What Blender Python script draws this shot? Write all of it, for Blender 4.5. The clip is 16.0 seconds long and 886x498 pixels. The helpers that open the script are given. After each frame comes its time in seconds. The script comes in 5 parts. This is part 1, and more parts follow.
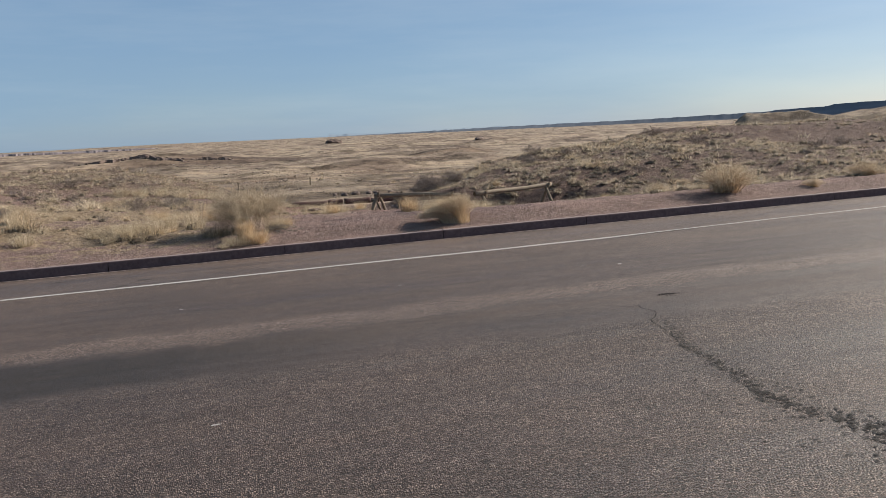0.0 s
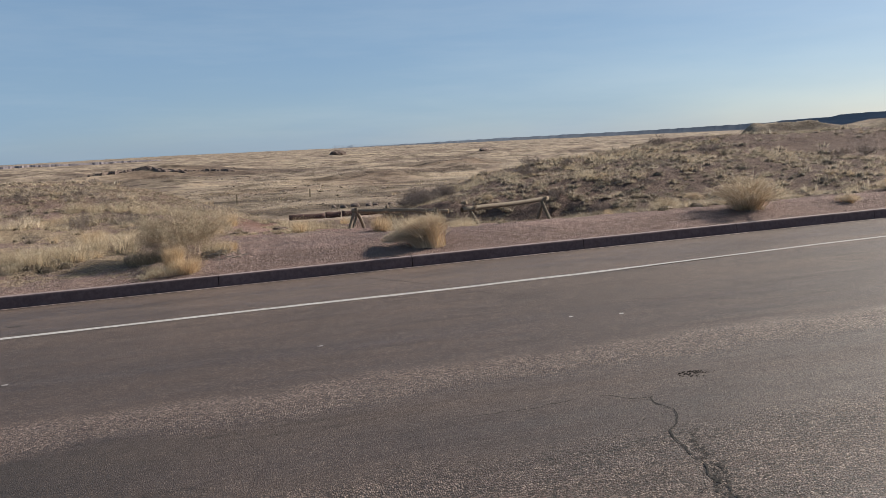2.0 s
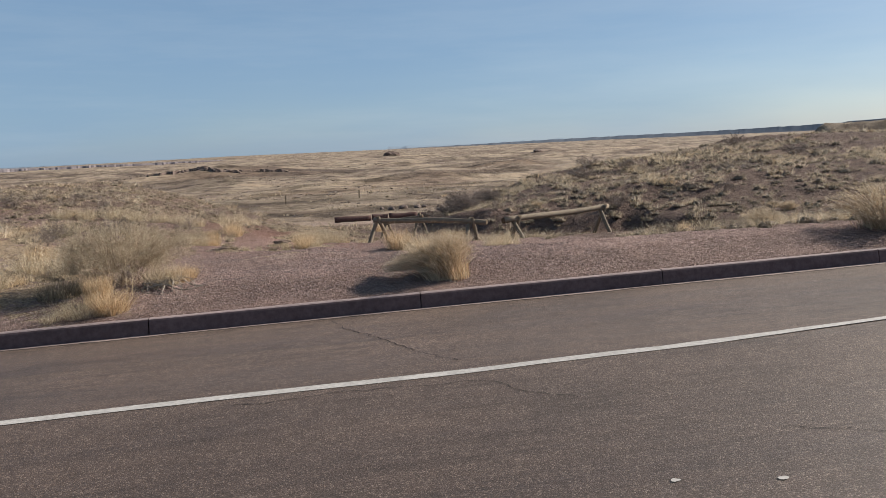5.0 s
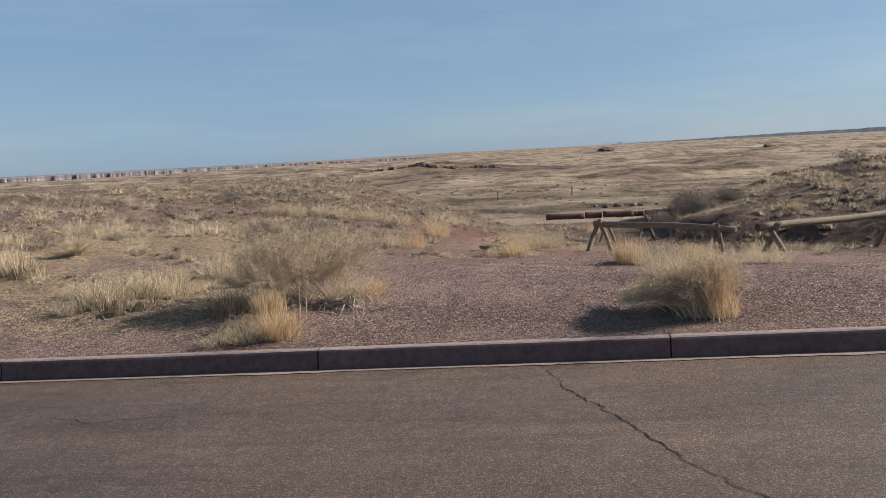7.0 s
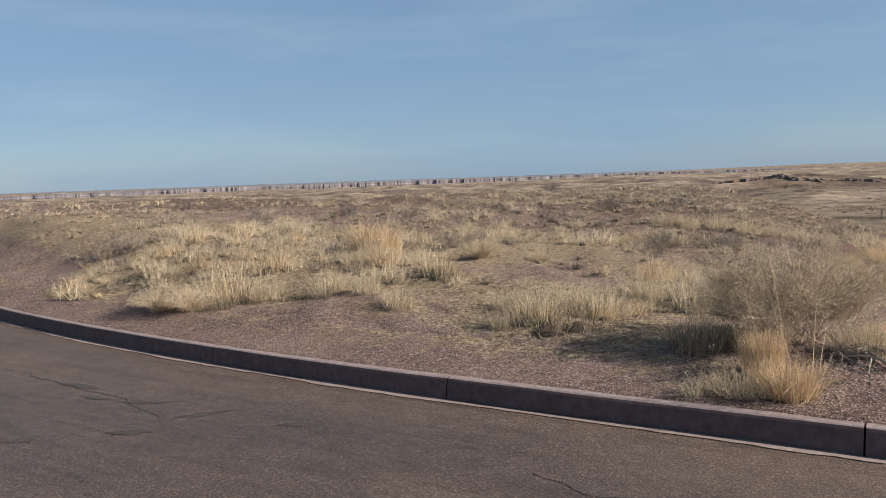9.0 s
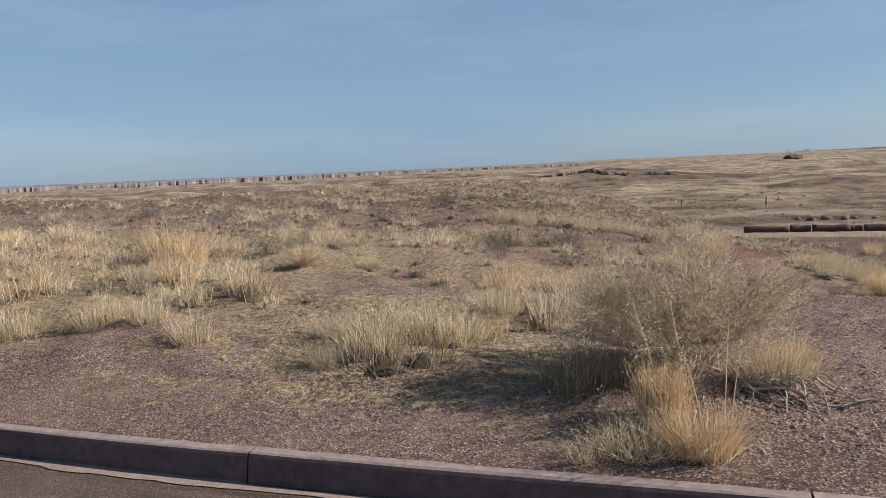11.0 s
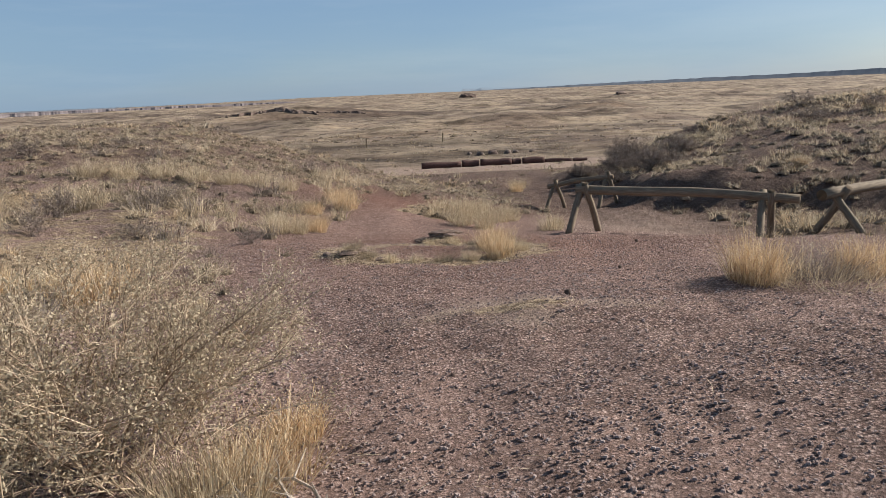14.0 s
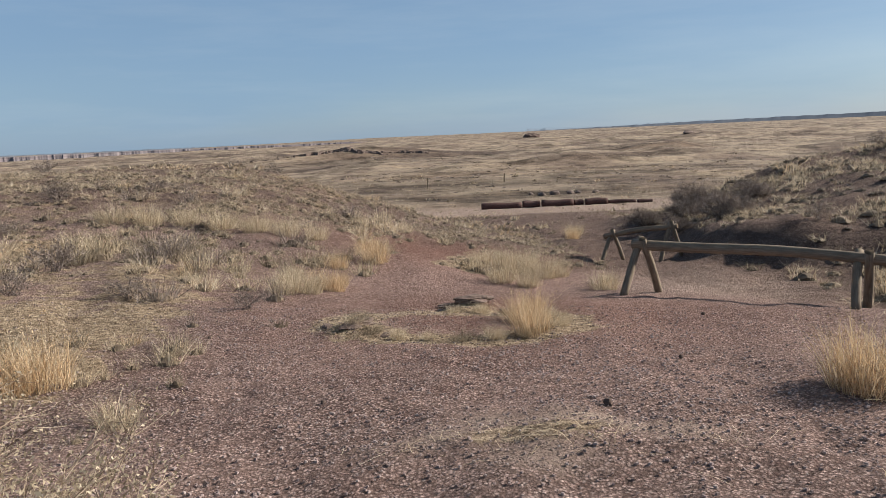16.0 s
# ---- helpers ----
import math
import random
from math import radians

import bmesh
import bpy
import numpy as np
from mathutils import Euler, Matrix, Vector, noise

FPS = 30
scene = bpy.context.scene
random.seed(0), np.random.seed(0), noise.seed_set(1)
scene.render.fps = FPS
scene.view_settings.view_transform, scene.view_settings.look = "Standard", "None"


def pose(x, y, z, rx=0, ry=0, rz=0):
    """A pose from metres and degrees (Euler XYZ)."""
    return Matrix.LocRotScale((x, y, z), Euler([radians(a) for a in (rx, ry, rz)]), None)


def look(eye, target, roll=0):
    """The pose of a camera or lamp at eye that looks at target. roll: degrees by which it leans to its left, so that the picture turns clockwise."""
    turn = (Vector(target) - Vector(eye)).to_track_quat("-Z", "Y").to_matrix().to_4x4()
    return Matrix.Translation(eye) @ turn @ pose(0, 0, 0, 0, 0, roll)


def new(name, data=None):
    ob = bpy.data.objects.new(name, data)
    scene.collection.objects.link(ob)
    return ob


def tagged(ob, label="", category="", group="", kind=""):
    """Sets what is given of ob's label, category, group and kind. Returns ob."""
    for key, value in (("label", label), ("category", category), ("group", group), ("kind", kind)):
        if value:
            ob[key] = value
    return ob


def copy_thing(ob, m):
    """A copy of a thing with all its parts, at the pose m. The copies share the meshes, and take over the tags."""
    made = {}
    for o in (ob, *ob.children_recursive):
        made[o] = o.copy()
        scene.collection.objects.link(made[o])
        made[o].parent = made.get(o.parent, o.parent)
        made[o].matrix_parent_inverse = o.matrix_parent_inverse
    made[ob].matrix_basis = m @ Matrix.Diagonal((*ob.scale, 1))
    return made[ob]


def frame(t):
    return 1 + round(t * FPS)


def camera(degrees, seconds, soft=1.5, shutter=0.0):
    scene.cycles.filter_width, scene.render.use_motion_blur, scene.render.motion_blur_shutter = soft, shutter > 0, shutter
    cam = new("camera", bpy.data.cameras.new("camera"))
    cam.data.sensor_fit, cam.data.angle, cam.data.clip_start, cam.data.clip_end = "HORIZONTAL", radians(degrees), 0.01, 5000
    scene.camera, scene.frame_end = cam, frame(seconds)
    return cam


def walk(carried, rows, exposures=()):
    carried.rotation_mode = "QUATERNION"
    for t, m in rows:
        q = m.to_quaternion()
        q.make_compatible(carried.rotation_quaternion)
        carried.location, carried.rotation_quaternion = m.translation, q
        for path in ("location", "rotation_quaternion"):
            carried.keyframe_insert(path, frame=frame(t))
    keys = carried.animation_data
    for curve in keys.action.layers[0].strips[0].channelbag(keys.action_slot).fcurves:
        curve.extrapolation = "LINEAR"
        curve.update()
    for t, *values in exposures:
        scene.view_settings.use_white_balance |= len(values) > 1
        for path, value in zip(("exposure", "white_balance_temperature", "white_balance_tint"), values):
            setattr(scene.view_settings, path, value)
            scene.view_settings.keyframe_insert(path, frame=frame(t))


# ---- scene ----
cam = camera(62.3, 16.0, 0.6)
PATH = [
    (0, (-0.145, -13.773, 2.091), (0.346, -11.86, 1.777), -2.5),
    (0.5, (0.212, -13.289, 2.085), (0.701, -11.373, 1.781), -2.7),
    (1, (0.494, -12.751, 2.06), (0.978, -10.833, 1.764), -2.7),
    (1.5, (0.799, -12.231, 2.018), (1.281, -10.311, 1.729), -2.7),
    (2, (1.032, -11.641, 2.006), (1.512, -9.72, 1.722), -2.6),
    (2.5, (1.282, -11.1, 1.972), (1.754, -9.177, 1.691), -2.6),
    (3, (1.538, -10.53, 1.955), (1.997, -8.604, 1.678), -2.6),
    (3.5, (1.738, -9.983, 1.952), (2.172, -8.05, 1.675), -2.5),
    (3.7, (1.847, -9.756, 1.949), (2.26, -7.819, 1.671), -2.5),
    (5.8, (2.411, -7.488, 1.873), (2.718, -5.531, 1.599), -2.5),
    (6, (2.45, -7.241, 1.872), (2.737, -5.281, 1.597), -2.5),
    (6.5, (2.411, -6.695, 1.849), (2.501, -4.715, 1.579), -2.8),
    (7, (2.237, -6.173, 1.829), (2.01, -4.203, 1.571), -2.9),
    (7.5, (1.9, -5.784, 1.823), (1.289, -3.895, 1.582), -2.6),
    (8, (1.402, -5.545, 1.812), (0.435, -3.808, 1.598), -2.0),
    (8.2, (1.231, -5.449, 1.781), (0.173, -3.764, 1.576), -1.9),
    (10.3, (-0.2, -4.234, 1.789), (-1.265, -2.551, 1.607), -1.9),
    (10.5, (-0.215, -4.037, 1.766), (-1.152, -2.28, 1.577), -2.0),
    (10.8, (-0.183, -3.764, 1.754), (-0.935, -1.922, 1.551), -2.2),
    (11, (-0.151, -3.587, 1.752), (-0.804, -1.71, 1.53), -2.4),
    (11.4, (-0.109, -3.251, 1.731), (-0.552, -1.32, 1.455), -2.4),
    (11.5, (-0.06, -3.146, 1.731), (-0.446, -1.205, 1.446), -2.4),
    (12, (0.213, -2.688, 1.71), (0.111, -0.719, 1.372), -2.5),
    (12.5, (0.395, -2.211, 1.689), (0.43, -0.249, 1.302), -2.4),
    (13, (0.626, -1.753, 1.666), (0.737, 0.202, 1.261), -2.6),
    (13.5, (0.822, -1.312, 1.672), (0.953, 0.64, 1.257), -2.6),
    (14, (0.932, -0.889, 1.655), (1.069, 1.062, 1.238), -2.4),
    (14.5, (1.089, -0.499, 1.622), (1.224, 1.453, 1.209), -2.5),
    (15, (1.18, -0.082, 1.601), (1.31, 1.875, 1.207), -2.3),
    (15.5, (1.232, 0.245, 1.661), (1.348, 2.212, 1.315), -2.2),
    (16, (1.371, 0.338, 1.672), (1.343, 2.314, 1.366), -2.5),
]
walk(cam, [(t, look(eye, target, roll)) for t, eye, target, roll in PATH])

# ---- light ----
SUN_AZ, SUN_EL = radians(14.0), radians(28.0)   # azimuth from +x towards +y
sun_dir = Vector((math.cos(SUN_AZ) * math.cos(SUN_EL), math.sin(SUN_AZ) * math.cos(SUN_EL), math.sin(SUN_EL)))
sun_data = bpy.data.lights.new("sun", "SUN")
sun_data.energy, sun_data.angle, sun_data.color = 5.2, radians(0.6), (1.0, 0.915, 0.80)
sun = new("sun", sun_data)
sun.rotation_mode = "QUATERNION"
sun.rotation_quaternion = sun_dir.to_track_quat("Z", "Y")
world = bpy.data.worlds.new("sky")
scene.world = world
world.use_nodes = True
wn, wl = world.node_tree.nodes, world.node_tree.links
sky = wn.new("ShaderNodeTexSky")
sky.sky_type, sky.sun_disc = "NISHITA", False
sky.sun_elevation, sky.sun_rotation = SUN_EL, radians(90) - SUN_AZ
sky.altitude, sky.air_density, sky.dust_density, sky.ozone_density = 1700, 1.0, 2.0, 1.6
w_co = wn.new("ShaderNodeTexCoord")
w_map = wn.new("ShaderNodeMapping")
w_map.inputs["Scale"].default_value = (1.2, 1.2, 6.0)
veil = wn.new("ShaderNodeTexNoise")
veil.inputs["Scale"].default_value, veil.inputs["Detail"].default_value = 2.2, 5
ramp = wn.new("ShaderNodeValToRGB")
ramp.color_ramp.elements[0].position, ramp.color_ramp.elements[1].position = 0.35, 0.80
ramp.color_ramp.elements[0].color = (0.58, 0.58, 0.58, 1)
ramp.color_ramp.elements[1].color = (0.80, 0.80, 0.80, 1)
mixw = wn.new("ShaderNodeMixRGB")
mixw.inputs["Color2"].default_value = (2.4, 3.9, 5.85, 1)
wl.new(w_co.outputs["Generated"], w_map.inputs["Vector"])
wl.new(w_map.outputs["Vector"], veil.inputs["Vector"])
wl.new(veil.outputs["Fac"], ramp.inputs["Fac"])
w_dot = wn.new("ShaderNodeVectorMath")
w_dot.operation = "DOT_PRODUCT"
w_dot.inputs[1].default_value = tuple(sun_dir)
wl.new(w_co.outputs["Generated"], w_dot.inputs[0])
w_glow = wn.new("ShaderNodeMapRange")
w_glow.interpolation_type = "SMOOTHSTEP"
for w_key, w_val in (("From Min", 0.35), ("From Max", 1.0), ("To Min", 1.0), ("To Max", 0.68)):
    w_glow.inputs[w_key].default_value = w_val
wl.new(w_dot.outputs["Value"], w_glow.inputs["Value"])
w_mul = wn.new("ShaderNodeMath")
w_mul.operation = "MULTIPLY"
wl.new(ramp.outputs["Color"], w_mul.inputs[0])
wl.new(w_glow.outputs["Result"], w_mul.inputs[1])
wl.new(w_mul.outputs[0], mixw.inputs["Fac"])
wl.new(sky.outputs["Color"], mixw.inputs["Color1"])
c_map = wn.new("ShaderNodeMapping")
c_map.inputs["Scale"].default_value = (1.0, 1.6, 9.0)
c_map.inputs["Rotation"].default_value = (0.25, 0.12, 0.5)
cirrus = wn.new("ShaderNodeTexNoise")
cirrus.inputs["Scale"].default_value, cirrus.inputs["Detail"].default_value, cirrus.inputs["Roughness"].default_value = 1.6, 7, 0.62
cirrus_ramp = wn.new("ShaderNodeValToRGB")
cirrus_ramp.color_ramp.elements[0].position, cirrus_ramp.color_ramp.elements[1].position = 0.46, 0.78
cirrus_ramp.color_ramp.elements[1].color = (0.16, 0.16, 0.16, 1)
mixc_w = wn.new("ShaderNodeMixRGB")
mixc_w.inputs["Color2"].default_value = (7.2, 7.7, 8.0, 1)
wl.new(w_co.outputs["Generated"], c_map.inputs["Vector"])
wl.new(c_map.outputs["Vector"], cirrus.inputs["Vector"])
wl.new(cirrus.outputs["Fac"], cirrus_ramp.inputs["Fac"])
wl.new(cirrus_ramp.outputs["Color"], mixc_w.inputs["Fac"])
wl.new(mixw.outputs["Color"], mixc_w.inputs["Color1"])
w_sep = wn.new("ShaderNodeSeparateXYZ")
wl.new(w_co.outputs["Generated"], w_sep.inputs[0])
w_deep = wn.new("ShaderNodeMapRange")
w_deep.interpolation_type = "SMOOTHSTEP"
for w_key, w_val in (("From Min", 0.28), ("From Max", 0.95), ("To Min", 1.0), ("To Max", 0.45)):
    w_deep.inputs[w_key].default_value = w_val
wl.new(w_sep.outputs["Z"], w_deep.inputs["Value"])
w_high = wn.new("ShaderNodeMixRGB")
w_high.blend_type = "MULTIPLY"
w_high.inputs["Fac"].default_value = 1.0
wl.new(mixc_w.outputs["Color"], w_high.inputs["Color1"])
wl.new(w_deep.outputs["Result"], w_high.inputs["Color2"])
wl.new(w_high.outputs["Color"], wn["Background"].inputs["Color"])
wn["Background"].inputs["Strength"].default_value = 0.062
scene.view_settings.exposure = 0.67

# ---- helpers for building ----
rng = np.random.default_rng(7)


def lattice(ix, iy, seed):
    h = (ix.astype(np.int64) * 374761393 + iy.astype(np.int64) * 668265263 + seed * 1442695041) & 0x7FFFFFFF
    h = ((h ^ (h >> 13)) * 1274126177) & 0x7FFFFFFF
    return ((h ^ (h >> 16)) & 0xFFFF) / 65535.0


def vnoise(x, y, seed=0):
    """Smooth value noise from -1 to 1."""
    x, y = np.asarray(x, float), np.asarray(y, float)
    ix, iy = np.floor(x), np.floor(y)
    u, v = x - ix, y - iy
    u, v = u * u * (3 - 2 * u), v * v * (3 - 2 * v)
    a, b = lattice(ix, iy, seed), lattice(ix + 1, iy, seed)
    c, d = lattice(ix, iy + 1, seed), lattice(ix + 1, iy + 1, seed)
    return 2 * ((a * (1 - u) + b * u) * (1 - v) + (c * (1 - u) + d * u) * v) - 1


def fbm(x, y, seed=0, octaves=4):
    return sum(vnoise(x * 2.03 ** k, y * 2.03 ** k, seed + k) * 0.5 ** k for k in range(octaves))


def step01(v, a, b):
    t = np.clip((np.asarray(v, float) - a) / (b - a), 0, 1)
    return t * t * (3 - 2 * t)


def gutter_z(x):
    return 0.0175 * np.clip(x, -60, 90)


def kerb_y(x):
    """The kerb's front line: straight, bending away from the road far to one side."""
    return 0.0095 * np.clip(-2.0 - np.asarray(x, float), 0, 22) ** 2


def road_z(x, y):
    d = np.clip(kerb_y(x) - y, 0, 40)
    return gutter_z(x) + np.interp(d, [0, 0.3, 3.4, 5.2, 7.5, 16.5, 40], [-0.03, -0.012, 0.263, 0.298, 0.335, 0.648, 0.648])


def rail_gap(x, y):
    """Open gravel in front of the second log rail."""
    front = (x - 6.6) * 0.41 - (y - 8.3) * 0.91
    along = (x - 6.6) * 0.91 + (y - 8.3) * 0.41
    return step01(along, -1.2, 0.2) * (1 - step01(along, 4.0, 5.4)) * step01(front, -0.75, -0.25) * (1 - step01(front, 2.4, 4.2))


def ground_z(x, y, slot=True):
    x, y = np.asarray(x, float), np.asarray(y, float)
    yk = y - kerb_y(x)
    d = np.hypot(x - 1, y + 2)
    # the valley that leads away from the road
    knots_y = [0, 0.2, 1.2, 2.5, 4.5, 7, 10, 14, 20, 35, 60, 79, 100, 5000]
    knots_z = [0.13, 0.145, 0.30, 0.265, 0.15, 0.0, -0.48, -0.80, -1.30, -2.5, -4.9, -6.4, -6.7, -6.7]
    base = np.interp(yk, knots_y, knots_z) + gutter_z(x) * (1 - step01(yk, 1, 9)) * step01(yk, -1, 30) * 0 + 0.0175 * np.clip(x, -15, 25) * (1 - step01(yk, 0.5, 9))
    # the low plateau on one side
    edge = np.interp(y, [0, 6, 10, 16, 24, 34, 50], [-1.0, 0.5, 1.8, 2.6, 1.6, -0.8, -7.0])
    s = step01(edge - x + 0.9 * fbm(x * 0.16, y * 0.16, 3, 2), -2.2, 3.4 + 0.14 * np.clip(y, 0, 60))
    plat = 0.36 + 0.038 * np.clip(-x - 2, 0, 16) - 0.020 * np.clip(y - 14, 0, 40) + 0.35 * step01(y, 8, 16) * np.exp(-((x + 9) / 7) ** 2)
    plat = plat + 0.22 * fbm(x * 0.09, y * 0.09, 11, 3)
    s = s * (1 - step01(np.hypot(x * 0.7, y), 38, 66)) * step01(yk, 0.8, 4.0)
    z = base * (1 - s) + plat * s
    # the mound on the other side of the path
    u1 = 0.63 * x + 0.77 * y - 13.4
    u2 = x - 5.6 - 0.10 * (y - 12)
    u = np.minimum(u1, u2) - 0.25 * np.exp(-((u1 - u2) / 2.0) ** 2) + 0.5 * fbm(x * 0.3, y * 0.3, 5, 2)
    top = 0.10 + 0.088 * np.clip(u, 0, 17) - 0.05 * np.clip(y - 26, 0, 60) + 0.16 * fbm(x * 0.16, y * 0.16, 21, 3)
    bank = np.interp(y, [13, 17], [0.64, 0.40])
    m = (bank * step01(u, -0.3, 1.05) + (1 - bank) * step01(u, 0.4, 5.5)) * step01(yk, 0.6, 6.0) * (1 - step01(y - 0.55 * x, 13, 30)) * (1 - step01(d, 60, 110))
    m = m * (1 - rail_gap(x, y))
    z = z * (1 - m) + np.maximum(top, z) * m
    z = z - (0.04 + 0.13 * step01(x, 3.5, 6.5)) * step01(x, 2.4, 3.2) * (1 - step01(x, 12, 18)) * step01(y, 1.5, 5.0) * (1 - step01(y, 9.5, 12.5))
    z = z - 0.08 * np.exp(-((x - 6.1) / 1.2) ** 2 - ((y - 8.5) / 0.9) ** 2)
    # plain, hummocks and the far rise
    far = step01(d, 90, 240)
    ridge = 1 - 2 * np.abs(fbm(x / 60, y / 34, 31, 4))
    z = z + far * (1.3 * fbm(x / 70, y / 34, 37, 4) + 1.1 * ridge * ridge * np.sign(ridge) + 0.2)
    az = np.degrees(np.arctan2(x - 1, y + 2))
    z = z + 3.5 * np.exp(-((x + 30) / 38) ** 2 - ((y - 320) / 36) ** 2)
    z = z + 2.0 * np.exp(-((x - 33) / 11) ** 2 - ((y - 198) / 20) ** 2)
    z = z + 2.2 * np.exp(-((x - 72) / 20) ** 2 - ((y - 270) / 26) ** 2)
    z = z + 1.2 * np.exp(-((x - 5) / 7) ** 2 - ((y - 190) / 26) ** 2)
    z = z + 0.5 * np.exp(-((x - 47) / 12) ** 2 - ((y - 40) / 11) ** 2)
    hill = np.exp(-((d - 150) / 24) ** 2) * step01(az + 1.5 * fbm(az * 0.4, d / 30, 47, 2), 34.5, 40.2) * (1 - step01(az, 54, 66))
    z = z * (1 - hill) + hill * (2.6 + 1.0 * fbm(x / 9, y / 9, 48, 4))
    z = z + np.interp(d, [0, 300, 800, 1500, 2600, 5000], [0, 0, 1.6, 3.6, 7.8, 9.0])
    sink = (0.45 * step01(-az, -3, 12) + 0.55 * step01(-az, 14, 34)) * step01(d, 500, 900)
    z = z - 13.0 * step01(-az, 4, 22) * step01(d, 1380, 1700)
    z = z - sink * 7.0 * (1 - step01(d, 1300, 1420))
    z = z + 0.13 * np.exp(-((x - 1.55) / 0.28) ** 2 - ((y - 7.5) / 0.22) ** 2) + 0.10 * np.exp(-((x - 0.55) / 0.3) ** 2 - ((y - 6.25) / 0.2) ** 2) + 0.09 * np.exp(-((x - 1.75) / 0.7) ** 2 - ((y - 3.6) / 0.35) ** 2)
    # small unevenness, smaller on the trodden gravel
    rough = 0.25 + 0.75 * np.maximum(step01(-x, 0, 3), step01(y, 9, 14))
    z = z + rough * (0.06 * fbm(x * 1.1, y * 1.1, 41, 3)) * step01(yk, 0.3, 1.2) + 0.022 * fbm(x * 3.2, y * 3.2, 45, 4) * step01(yk, 0.3, 0.8)
    if not slot:
        return z
    # a slot under the road and the kerb
    low = road_z(x, y) - 0.30
    z = z - 0.07 * (1 - step01(yk, 0.55, 1.15))
    return np.where(yk < 0.09, np.minimum(z, low), z)


def gz(x, y):
    return float(ground_z(np.array([x]), np.array([y]), False)[0])


def mesh_from(name, verts, faces, material, smooth=False):
    me = bpy.data.meshes.new(name)
    me.from_pydata([tuple(v) for v in np.asarray(verts, float).tolist()], [], [tuple(f) for f in faces])
    me.update()
    if material:
        me.materials.append(material)
    if smooth:
        me.polygons.foreach_set("use_smooth", [True] * len(me.polygons))
    return me


def part_mesh(name, me, parent, label=""):
    ob = new(name, me)
    ob.parent = parent
    if label:
        ob["label"] = label
    return ob


def part(name, bm, material, parent, label=""):
    me = bpy.data.meshes.new(name)
    bm.to_mesh(me)
    bm.free()
    me.materials.append(material)
    return part_mesh(name, me, parent, label)


# ---- materials ----
def mat(name):
    m = bpy.data.materials.new(name)
    m.use_nodes = True
    nt = m.node_tree
    b = nt.nodes["Principled BSDF"]
    return m, nt.nodes, nt.links, b


def noise_node(n, l, co, scale, detail=4, rough=0.55, dist=0.0):
    t = n.new("ShaderNodeTexNoise")
    t.inputs["Scale"].default_value, t.inputs["Detail"].default_value = scale, detail
    t.inputs["Roughness"].default_value, t.inputs["Distortion"].default_value = rough, dist
    if co:
        l.new(co, t.inputs["Vector"])
    return t.outputs["Fac"]


def ramp_node(n, l, fac, stops):
    r = n.new("ShaderNodeValToRGB")
    e = r.color_ramp.elements
    while len(e) < len(stops):
        e.new(0.5)
    for k, (p, c) in enumerate(stops):
        e[k].position = p
        e[k].color = (*c, 1) if len(c) == 3 else c
    l.new(fac, r.inputs["Fac"])
    return r.outputs["Color"]


def mixc(n, l, fac, a, b, blend="MIX"):
    m = n.new("ShaderNodeMixRGB")
    m.blend_type = blend
    for sock, v in (("Fac", fac), ("Color1", a), ("Color2", b)):
        if isinstance(v, (int, float)):
            m.inputs[sock].default_value = v
        elif isinstance(v, tuple):
            m.inputs[sock].default_value = (*v, 1)
        else:
            l.new(v, m.inputs[sock])
    return m.outputs["Color"]


def math_node(n, l, op, a, b=0.0, clamp=False):
    m = n.new("ShaderNodeMath")
    m.operation, m.use_clamp = op, clamp
    for k, v in enumerate((a, b)):
        if isinstance(v, (int, float)):
            m.inputs[k].default_value = v
        else:
            l.new(v, m.inputs[k])
    return m.outputs[0]


def cell_random(n, l, vor):
    s = n.new("ShaderNodeSeparateColor")
    l.new(vor.outputs["Color"], s.inputs[0])
    return s.outputs[0]


def bump_node(n, l, height, strength, distance, normal=None):
    b = n.new("ShaderNodeBump")
    b.inputs["Strength"].default_value, b.inputs["Distance"].default_value = strength, distance
    l.new(height, b.inputs["Height"])
    if normal:
        l.new(normal, b.inputs["Normal"])
    return b.outputs["Normal"]


def smoothmask(n, l, value, lo, hi):
    m = n.new("ShaderNodeMapRange")
    m.interpolation_type = "SMOOTHSTEP"
    m.inputs["From Min"].default_value, m.inputs["From Max"].default_value = lo, hi
    l.new(value, m.inputs["Value"])
    return m.outputs["Result"]


